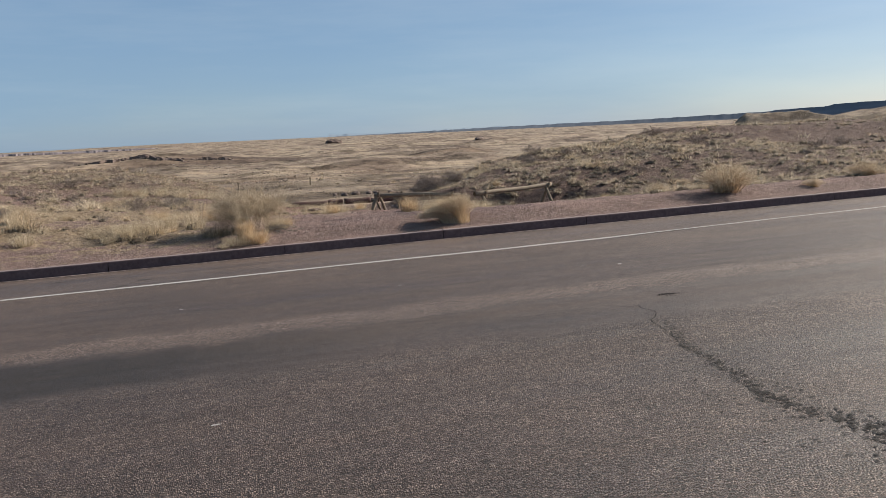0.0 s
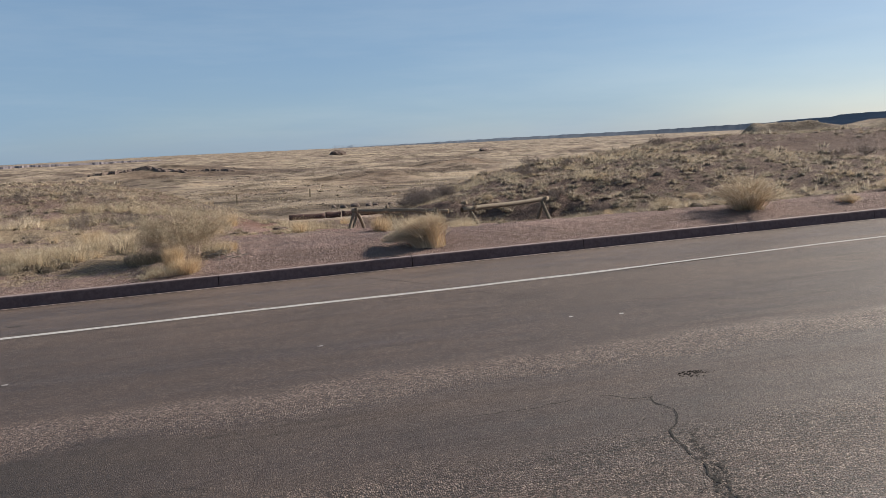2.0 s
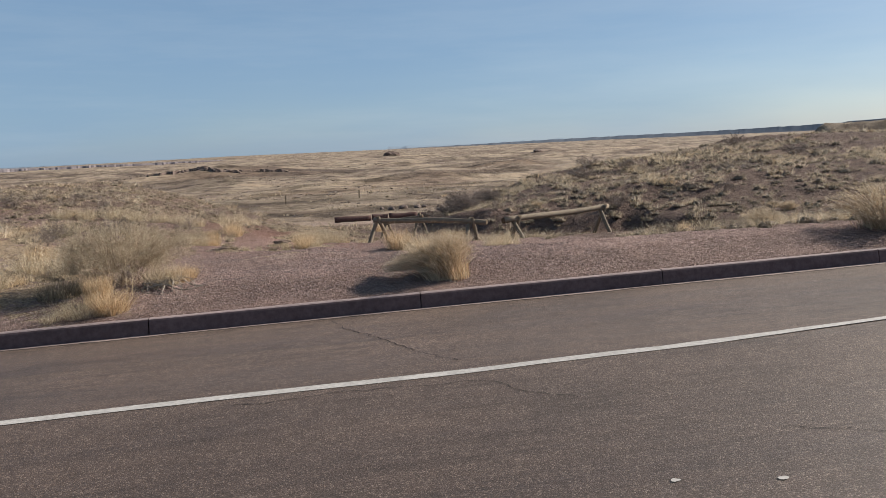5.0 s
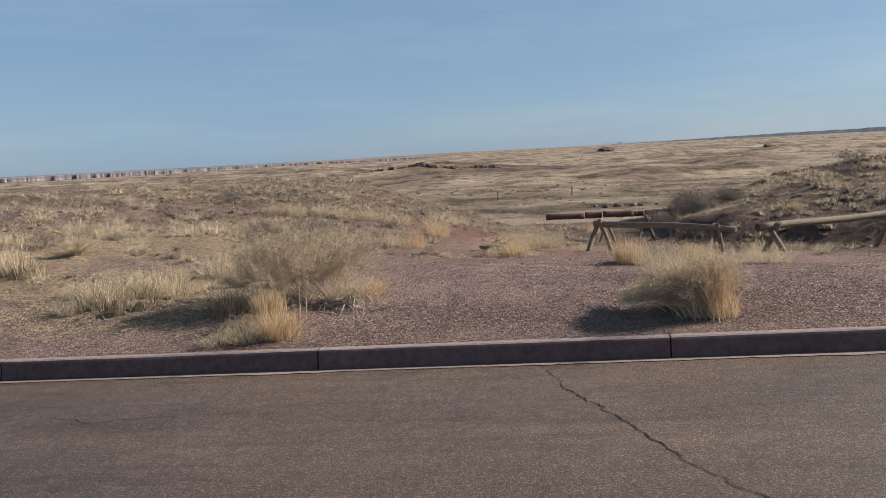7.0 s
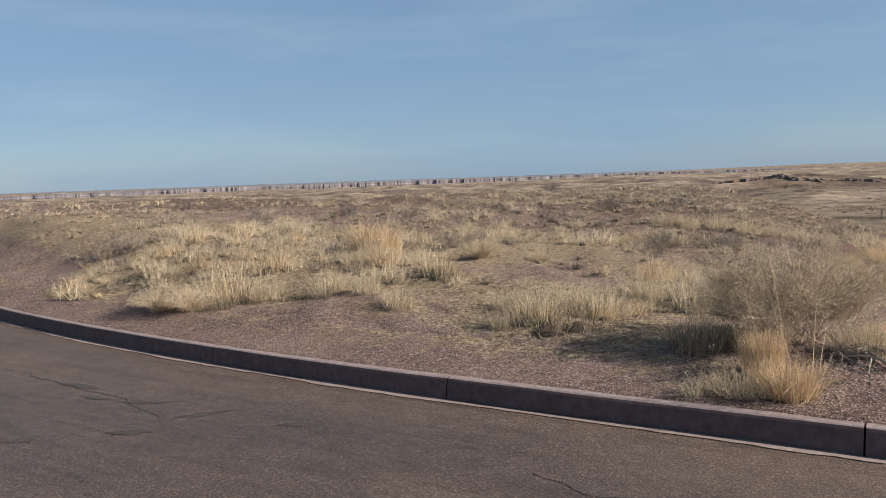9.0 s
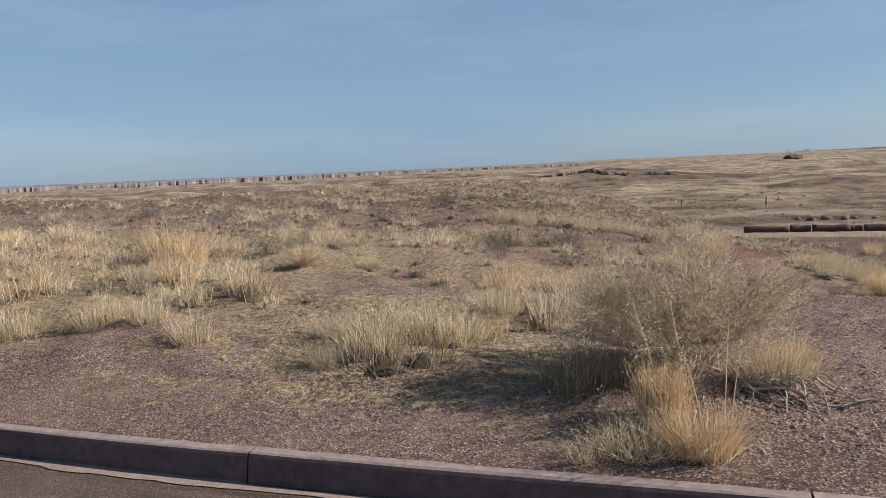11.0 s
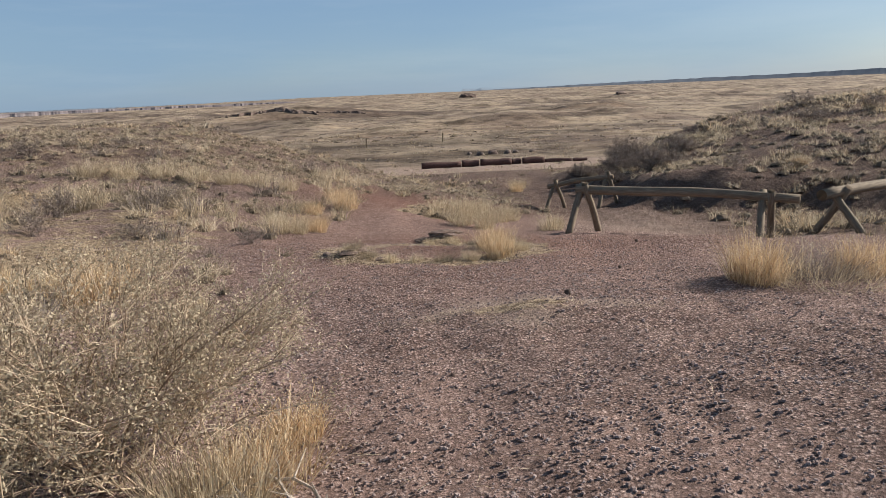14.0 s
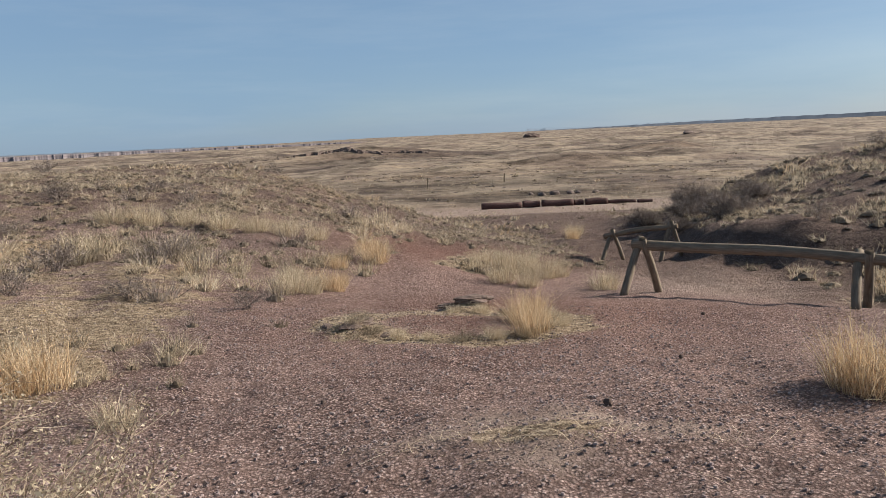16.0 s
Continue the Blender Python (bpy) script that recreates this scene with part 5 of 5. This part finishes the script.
# ---- single grass tufts near the walk ----
tuft_models = {
    "straw": [tuft(M_straw, "pale dry bunch grass tuft on the gravel", 420, 0.17, 0.33, 0.6, 0.0040, 400 + k, 18) for k in range(3)],
    "gold": [tuft(M_gold, "golden dry bunch grass tuft", 420, 0.16, 0.34, 0.5, 0.0040, 410 + k, 18) for k in range(2)],
    "grey": [tuft(M_greygrass, "grey-green half-dry grass tuft", 400, 0.18, 0.29, 0.65, 0.0040, 420 + k, 18, M_straw) for k in range(2)],
}
for kind in tuft_models:
    for ob in tuft_models[kind]:
        ob["group"] = "grass tufts"
near_spots = {
    "straw": [(-0.55, 8.4, 0.95), (-0.3, 8.55, 0.9), (2.7, 11.2, 1.2), (2.45, 11.6, 1.2), (2.95, 11.5, 1.1), (3.45, 10.35, 1.0), (2.2, 11.8, 1.2), (-1.9, 12.4, 1.2), (-1.4, 12.4, 1.2), (-0.9, 12.4, 1.1), (-2.5, 12.5, 1.3), (-3.1, 12.6, 1.2), (-3.8, 12.7, 1.3), (-4.4, 12.7, 1.3), (-0.46, 4.05, 0.6), (-4.5, 1.85, 1.0), (-3.3, 2.2, 0.8), (-2.65, 1.7, 1.15), (-2.45, 2.35, 1.2), (-2.1, 2.25, 1.35), (-2.0, 3.45, 1.2), (-2.9, 1.4, 0.7), (-5.9, 2.2, 1.2), (-6.7, 1.9, 1.2), (-5.3, 2.25, 1.1), (-8.3, 3.8, 1.2), (-0.3, 9.0, 0.7), (-0.6, 9.1, 0.7), (2.2, 12.6, 1.0), (2.6, 12.9, 1.1), (3.6, 10.8, 0.7), (1.8, 12.3, 0.9), (-4.75, 6.3, 0.8), (5.0, 22, 1.4), (0.2, 12.2, 0.8), (2.05, 10.6, 1.1), (2.4, 10.3, 0.9)],
    "gold": [(-7.4, 5.25, 2.0), (-7.75, 5.5, 1.9), (-7.1, 5.1, 1.6), (-1.26, 4.75, 1.15), (-1.42, 4.6, 1.0), (-0.08, 8.95, 0.85), (0.22, 11.0, 1.2), (-0.05, 9.3, 0.6), (0.0, 12.0, 1.0), (1.98, 6.15, 0.95), (1.97, 6.7, 0.85), (-2.3, 4.6, 1.0), (-2.2, 4.9, 0.8), (2.1, 7.1, 0.7), (-0.25, 10.5, 0.8), (4.6, 20.0, 1.1)],
    "grey": [(-2.4, 9.9, 1.1), (-2.75, 9.8, 1.0), (-3.5, 9.7, 1.1), (-2.55, 2.25, 0.8), (-3.0, 2.0, 0.8), (0.55, 6.3, 0.45), (-2.1, 10.1, 0.9), (-7.0, 1.4, 0.9)],
}
for kind, rows in near_spots.items():
    for i, (x, y, s) in enumerate(rows):
        m = tuft_models[kind]
        ob = m[i] if i < len(m) else copy_thing(m[i % len(m)], Matrix())
        place(ob, x, y, s)

# grassy rim round a shallow scrape in the gravel
for k in range(16):
    a = radians(-150 + 16 * k)
    x, y = 1.35 + 0.95 * math.cos(a), 6.55 + 0.62 * math.sin(a)
    place(copy_thing(tuft_models[("straw", "grey", "straw")[k % 3]][k % 2], Matrix()), x, y, rng.uniform(0.3, 0.5), sz=rng.uniform(0.25, 0.45))

# dark soil clods on the rim
clod = boulder_mesh("soil_clod", (0.15, 0.11, 0.085), 17, M_clod, 3, 0.45)
for k, (x, y, s) in enumerate(((1.55, 7.45, 1.2), (1.85, 7.3, 0.9), (1.3, 7.5, 0.7), (0.55, 6.25, 1.0), (0.3, 6.35, 0.7), (2.0, 7.0, 0.6), (0.8, 6.1, 0.6), (-0.9, 9.2, 0.9))):
    ob = tagged(new("soil_clod", clod), "dark crumbly soil clod at the rim of a scrape", "soil", "soil clods")
    ob.matrix_basis = pose(x, y, gz(x, y) - 0.01, 0, 0, 70 * k) @ Matrix.Diagonal((s * 1.1, s * 0.9, s * 0.42, 1))

# ---- fields of grass, gravel and litter ----
def scatter(n, box, density, g):
    x, y = g.uniform(box[0], box[1], n), g.uniform(box[2], box[3], n)
    keep = g.random(n) < density(x, y)
    return x[keep], y[keep]


def field(name, material, label, shapes, x, y, size, g, category="grass", cored=False):
    """One object of many small plants set on the ground."""
    z = ground_z(x, y, False) + (0.006 if category == "gravel" else 0.0) + 0.004 * (y - kerb_y(x) < 1.2)
    turn = g.uniform(0, 2 * np.pi, len(x))
    which = g.integers(0, len(shapes), len(x))
    vs, fs, slots, o = [], [], [], 0
    for k, (v, f) in enumerate(shapes):
        pick = np.nonzero(which == k)[0]
        if not len(pick):
            continue
        c, s = np.cos(turn[pick])[:, None], np.sin(turn[pick])[:, None]
        sc = size[pick][:, None]
        hz = sc * g.uniform(0.75, 1.15, (len(pick), 1))
        px = x[pick][:, None] + sc * (v[None, :, 0] * c - v[None, :, 1] * s)
        py = y[pick][:, None] + sc * (v[None, :, 0] * s + v[None, :, 1] * c)
        pz = z[pick][:, None] + hz * v[None, :, 2]
        vs.append(np.stack([px, py, pz], -1).reshape(-1, 3))
        quad = np.array([q for q in f if len(q) == 4], int).reshape(-1, 4)
        tri = np.array([q for q in f if len(q) == 3], int).reshape(-1, 3)
        off = o + np.arange(len(pick))[:, None, None] * len(v)
        fs += (quad[None] + off).reshape(-1, 4).tolist() + (tri[None] + off).reshape(-1, 3).tolist()
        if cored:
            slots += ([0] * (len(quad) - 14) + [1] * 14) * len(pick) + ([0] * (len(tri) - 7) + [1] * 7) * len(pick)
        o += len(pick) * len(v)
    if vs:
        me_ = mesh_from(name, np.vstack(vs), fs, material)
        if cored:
            me_.materials.append(M_core_shade)
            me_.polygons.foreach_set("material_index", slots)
        tagged(new(name, me_), label, category, kind="stuff")


def clumpy(x, y, lo=-0.25, hi=0.45, scale=0.55, seed=130):
    return step01(fbm(x * scale, y * scale, seed, 3), lo, hi)


def grass_density(x, y):
    return np.clip(straw_cover(x, y) * 1.25, 0, 1) * (0.05 + 0.95 * clumpy(x, y, -0.1, 0.5)) * (kerb_y(x) + 0.6 < y)


g5 = np.random.default_rng(55)
near_shapes = [bunch(76, 0.14, 0.28, 0.75, 0.0055, 500 + k, 0.9, 0.016, 0.24, 0.4) for k in range(5)]
mid_shapes = [bunch(36, 0.15, 0.22, 0.95, 0.0085, 520 + k, 0.4, 0.022, 0.26, 0.3) for k in range(5)]
back_shapes = [bunch(11, 0.19, 0.22, 1.0, 0.024, 530 + k, 0.4, 0.05, 0.30, 0.3) for k in range(5)]
far_shapes = [blades(7, 0.32, 0.28, 1.0, 0.08, 540 + k, levels=(0.0, 0.6)) for k in range(3)]
kinds = (("dry_grass", M_straw, "pale dry bunch grass scattered over the slopes", 0.50), ("golden_grass", M_gold, "golden dry grass scattered over the slopes", 0.14), ("grey_grass", M_greygrass, "grey-green half-dry grass and low brush", 0.26), ("low_brush", M_sage, "small dark grey brush scattered over the slopes", 0.10))
for shapes, box, n, lo, hi, sz in ((near_shapes, (-14, 13, 1, 12), 2800, 0, 12.8, (0.40, 1.30)), (mid_shapes, (-26, 26, 2, 25), 5200, 12.2, 25, (0.45, 1.25)), (back_shapes, (-46, 46, 2, 48), 15000, 24.5, 50, (0.5, 1.4)), (far_shapes, (-110, 110, 30, 170), 11000, 46, 175, (0.6, 1.5))):
    x, y = scatter(n, box, grass_density, g5)
    d = np.hypot(x - 0.5, y + 1)
    ok = (d > lo) & (d < hi)
    x, y = x[ok], y[ok]
    roll = g5.random(len(x)) + 0.25 * vnoise(x * 0.3, y * 0.3, 77)
    size = g5.uniform(sz[0], sz[1], len(x)) * (0.65 + 0.5 * clumpy(x, y, seed=131))
    a = 0.0
    cuts = np.cumsum([k[3] for k in kinds])
    for (nm, m, lab, share), hi_ in zip(kinds, cuts):
        pick = (roll >= (a if a else -9)) & (roll < (hi_ if hi_ < 0.999 else 9))
        a = hi_
        if pick.any():
            field(nm, m, lab, shapes, x[pick], y[pick], size[pick] * (0.7 if m is M_sage else 1.0), g5, cored=shapes is not far_shapes)

# larger tufts and brush standing out on the low plateau
x, y = scatter(560, (-17, 1.5, 3.5, 17), lambda a, b2: 0.75 * clumpy(a, b2, -0.1, 0.4, 0.8, 137) * step01(straw_cover(a, b2), 0.1, 0.5), g5)
pick = g5.random(len(x))
for nm, m, lab, lo, hi in (("dry_grass", M_straw, "larger pale dry tufts on the low plateau", 0, 0.36), ("tan_brush", M_tan, "rounded tan tufts on the low plateau", 0.36, 0.52), ("low_brush", M_sage, "dark grey brush on the low plateau", 0.52, 1.01)):
    k = (pick >= lo) & (pick < hi)
    field(nm, m, lab, [bunch(100, 0.16, 0.26, 0.85, 0.0058, 610 + i, 0.6, 0.020, 0.26) for i in range(4)], x[k], y[k], g5.uniform(0.8, 1.5, int(k.sum())), g5, cored=True)

# small tufts close together on the mound
bank_shapes = [bunch(52, 0.15, 0.19, 1.0, 0.0055, 590 + k, 0.4, 0.018, 0.30, 0.25) for k in range(6)]
x, y = scatter(4300, (5, 22, 1.5, 26), lambda a, b2: np.clip(brown_soil(a, b2) * 1.1, 0, 1) * step01(straw_cover(a, b2), 0.2, 0.6) * (0.25 + 0.75 * clumpy(a, b2, -0.5, 0.3, 1.1, 135)), g5)
pick = g5.random(len(x)) + 0.2 * vnoise(x * 0.5, y * 0.5, 78)
size = 0.5 + 1.1 * g5.random(len(x)) ** 1.8
for nm, m, lab, lo, hi in (("dry_grass", M_straw, "small pale dry tufts close together on the mound", -1, 0.36), ("tan_brush", M_tan, "small fuzzy tan tufts on the mound", 0.36, 0.66), ("grey_grass", M_greygrass, "small grey-green tufts on the mound", 0.66, 0.86), ("low_brush", M_sage, "small dark grey brush on the mound", 0.86, 2)):
    k = (pick >= lo) & (pick < hi)
    field(nm, m, lab, bank_shapes, x[k], y[k], size[k], g5, cored=True)

# small tufts close together on the plateau's slope
x, y = scatter(3600, (-13, 4.5, 8.5, 25), lambda a, b2: step01(straw_cover(a, b2), 0.12, 0.45) * (0.30 + 0.70 * clumpy(a, b2, -0.5, 0.3, 1.1, 136)) * (0.45 + 0.55 * step01(b2, 9, 12)), g5)
pick = g5.random(len(x)) + 0.2 * vnoise(x * 0.5, y * 0.5, 79)
size = 0.42 + 0.8 * g5.random(len(x)) ** 1.8
slope_shapes = [bunch(34, 0.15, 0.18, 1.0, 0.0070, 596 + k, 0.3, 0.022, 0.30, 0.25) for k in range(6)]
for nm, m, lab, lo, hi in (("dry_grass", M_straw, "small pale dry tufts close together on the plateau slope", -1, 0.50), ("tan_brush", M_tan, "small fuzzy tan tufts on the plateau slope", 0.50, 0.68), ("grey_grass", M_greygrass, "small grey-green tufts on the plateau slope", 0.68, 0.90), ("low_brush", M_sage, "small dark grey brush on the plateau slope", 0.90, 2)):
    k = (pick >= lo) & (pick < hi)
    field(nm, m, lab, slope_shapes, x[k], y[k], size[k], g5, cored=True)

# thick stands beside the road
thick_shapes = [bunch(84, 0.15, 0.31, 0.65, 0.0052, 570 + k, 0.7, 0.018, 0.22) for k in range(5)]
x, y = scatter(3500, (-14.5, 3.2, 0.8, 13.5), lambda a, b2: 0.85 * thick_grass(a, b2) * (0.15 + 0.85 * clumpy(a, b2, -0.35, 0.25, 1.5, 134)), g5)
pick = g5.random(len(x))
size = (0.45 + 0.85 * g5.random(len(x)) ** 1.3) * (0.75 + 0.45 * clumpy(x, y, -0.3, 0.4, 1.2, 133))
for nm, m, lab, lo, hi in (("dry_grass", M_straw, "thick stand of pale dry grass beside the road", 0, 0.6), ("golden_grass", M_gold, "golden grass in the thick stand beside the road", 0.6, 0.74), ("grey_grass", M_greygrass, "grey-green grass in the thick stand beside the road", 0.74, 0.92), ("low_brush", M_sage, "small dark brush in the thick stand of grass", 0.92, 1.01)):
    k = (pick >= lo) & (pick < hi)
    field(nm, m, lab, thick_shapes, x[k], y[k], size[k] * (0.75 if lo > 0.7 else 1), g5, cored=True)

# dark brush dotted over the open plain
x, y = scatter(7000, (-260, 260, 75, 420), lambda a, b2: 0.9 * clumpy(a, b2, -0.1, 0.5, 0.03, 160), g5)
field("plain_brush", M_sage, "dark low brush dotted over the open plain", [blades(8, 0.6, 0.30, 1.8, 0.30, 560 + k, levels=(0.0, 0.6)) for k in range(3)], x, y, g5.uniform(0.5, 1.4, len(x)), g5, "brush")

# pebbles
def pebble_shape(seed):
    g = np.random.default_rng(seed)
    a = np.arange(5) * 2 * np.pi / 5 + g.uniform(-0.4, 0.4, 5)
    r = g.uniform(0.75, 1.2, 5)
    squash = g.uniform(0.6, 1.0)
    low = np.column_stack([r * np.cos(a), r * squash * np.sin(a), np.full(5, -0.2)])
    top = np.column_stack([0.62 * r * np.cos(a + 0.2), 0.62 * r * squash * np.sin(a + 0.2), g.uniform(0.35, 0.6, 5)])
    return np.vstack([low, top]), [(k, (k + 1) % 5, 5 + (k + 1) % 5, 5 + k) for k in range(5)] + [(5, 6, 7), (5, 7, 8), (5, 8, 9)]


def pebble_density(x, y):
    yk = y - kerb_y(x)
    return (yk > 0.15) * np.clip(1.1 - 0.75 * straw_cover(x, y), 0.1, 1) * np.clip(1.15 - 0.13 * np.hypot(x - 0.8, y - 0.5), 0.06, 1) * (0.35 + 0.65 * clumpy(x, y, -0.5, 0.4, 1.3, 140))


x, y = scatter(60000, (-4, 6, 0.1, 7.5), pebble_density, g5)
field("gravel", M_pebble, "loose reddish grey gravel stones", [pebble_shape(600 + k) for k in range(6)], x, y, 0.0055 + 0.007 * g5.random(len(x)) ** 2, g5, "gravel")


# straw litter lying flat
def straw_shape(seed):
    g = np.random.default_rng(seed)
    a, b2, w = g.uniform(0.02, 0.07), g.uniform(-0.006, 0.006), 0.0009
    return np.array([(-a, -w, 0.004), (-a, w, 0.004), (0, b2 + w, 0.010), (0, b2 - w, 0.010), (a, w, 0.005), (a, -w, 0.005)]), [(0, 1, 2, 3), (3, 2, 4, 5)]


def litter_density(x, y):
    near_bush = np.exp(-((x + 0.2) / 1.0) ** 2 - ((y - 1.1) / 0.8) ** 2)
    rim = np.exp(-((np.hypot((x - 1.35) / 0.95, (y - 6.55) / 0.62) - 1) / 0.22) ** 2)
    rim = np.maximum(rim, 0.9 * np.exp(-((x - 1.75) / 0.55) ** 2 - ((y - 3.55) / 0.16) ** 2))
    return (y - kerb_y(x) > 0.2) * np.clip(litter_cover(x, y) * 0.8 + 0.5 * near_bush + 0.9 * rim + 0.008, 0, 1)


x, y = scatter(60000, (-9, 6, 0.2, 11), litter_density, g5)
field("straw_litter", M_straw, "loose bleached straw lying on the ground", [straw_shape(700 + k) for k in range(6)], x, y, g5.uniform(0.6, 1.5, len(x)), g5, "litter")

# ---- road cracks and marks ----
def crack(points, width, seed, label="dark crack in the asphalt"):
    for k in range(len(points) - 1):
        ribbon("crack", wander(points[k], points[k + 1], 0.06, seed + k, 0.025), width * (0.55 + 0.45 * np.random.default_rng(seed + k).random()), M_crack, 0.004, road, label, 0.7)


crack([(2.38, -0.30), (2.48, -0.98), (2.70, -1.52), (2.83, -2.03), (2.98, -2.50), (3.12, -2.85), (3.24, -3.10)], 0.011, 801)
crack([(-1.25, -1.38), (-0.88, -1.55), (-0.54, -1.52), (-0.26, -1.47)], 0.009, 811)
crack([(-7.3, -1.25), (-6.17, -1.34), (-5.09, -1.42), (-4.2, -1.69)], 0.010, 815)
crack([(-4.78, -1.15), (-4.88, -0.45), (-4.95, 0.0)], 0.009, 818)
crack([(1.65, -3.66), (2.27, -3.62), (2.89, -3.69), (3.32, -3.77), (3.75, -4.3)], 0.008, 821)
crack([(4.6, -5.1), (5.1, -5.3), (5.5, -5.7)], 0.008, 825)
crack([(2.06, -7.58), (2.33, -7.61), (2.82, -7.57), (3.30, -7.73), (3.29, -7.96), (3.06, -8.48), (2.95, -9.0)], 0.010, 841)
# ravelled asphalt along the old seam
seam = np.vstack([wander((3.24, -8.18), (2.85, -9.28), 0.06, 831, 0.02), wander((2.85, -9.28), (2.70, -10.2), 0.06, 832, 0.02), wander((2.70, -10.2), (2.84, -11.4), 0.06, 833, 0.02)])
for k in range(640):
    i = int(len(seam) * rng.random() ** 0.7)
    spread_ = 0.012 + 0.055 * i / len(seam) + (0.16 if k % 3 == 0 else 0)
    c = seam[min(i, len(seam) - 1)] + rng.normal(0, spread_, 2)
    ln = rng.uniform(0.010, 0.050)
    a = rng.normal(-0.35, 0.6)
    t = np.linspace(-0.5, 0.5, 6)
    ribbon("crack", np.column_stack([c[0] + ln * t * math.cos(a), c[1] + ln * t * math.sin(a) + 0.008 * np.sin(t * 9 + k)]), (0.006 + 0.009 * i / len(seam)) * np.array([0.3, 0.8, 1, 1.1, 0.7, 0.3]), M_crack, 0.004, road, "", 0.6)
# broken patch and worn spots
bm = bmesh.new()
for k in range(110):
    a, r = rng.uniform(-math.pi, math.pi), 0.125 * rng.random() ** 0.6
    bmesh.ops.create_icosphere(bm, subdivisions=1, radius=rng.uniform(0.003, 0.008), matrix=Matrix.Translation((3.80 + r * 1.15 * math.cos(a), -7.44 + r * 0.6 * math.sin(a), float(road_z(3.8, -7.44)) + 0.002)))
part("pothole_rubble", bm, M_crack, road, "dark broken asphalt in a small pothole")
for (x, y, w) in ((1.46, -5.42, 0.05), (3.76, -5.50, 0.045), (4.21, -5.62, 0.05), (-1.0, -5.4, 0.05), (-0.47, -9.30, 0.06)):
    t = np.linspace(0, 1, 5)
    ribbon("paint_fleck", np.column_stack([x + w * (t - 0.5), y + 0 * t]), 0.028 * np.array([0.5, 1, 1.1, 0.9, 0.4]), M_paint, 0.004, road, "small pale fleck on the asphalt", 0.3)
stains = (((-6.11, -1.38), (-5.55, -1.30)), ((-5.44, -1.59), (-5.10, -1.49)), ((-4.97, -1.55), (-4.54, -1.27)), ((-4.12, -1.64), (-3.91, -1.22)), ((-4.16, -2.15), (-3.89, -1.99)), ((-4.52, -2.65), (-4.36, -2.56)), ((-3.29, -1.37), (-3.11, -1.26)), ((-1.87, -2.48), (-1.69, -2.40)), ((-2.03, -3.10), (-1.88, -3.10)))
for k, (p0, p1) in enumerate(stains):
    t = np.linspace(0, 1, 14)
    ribbon("tar_stain", np.column_stack([p0[0] + (p1[0] - p0[0]) * t, p0[1] + (p1[1] - p0[1]) * t + 0.02 * np.sin(5 * t + k)]), 0.11 * np.sin(np.pi * np.clip(t, 0.05, 0.95)), M_stain, 0.004, road, "dark tar stain on the asphalt", 0.55)
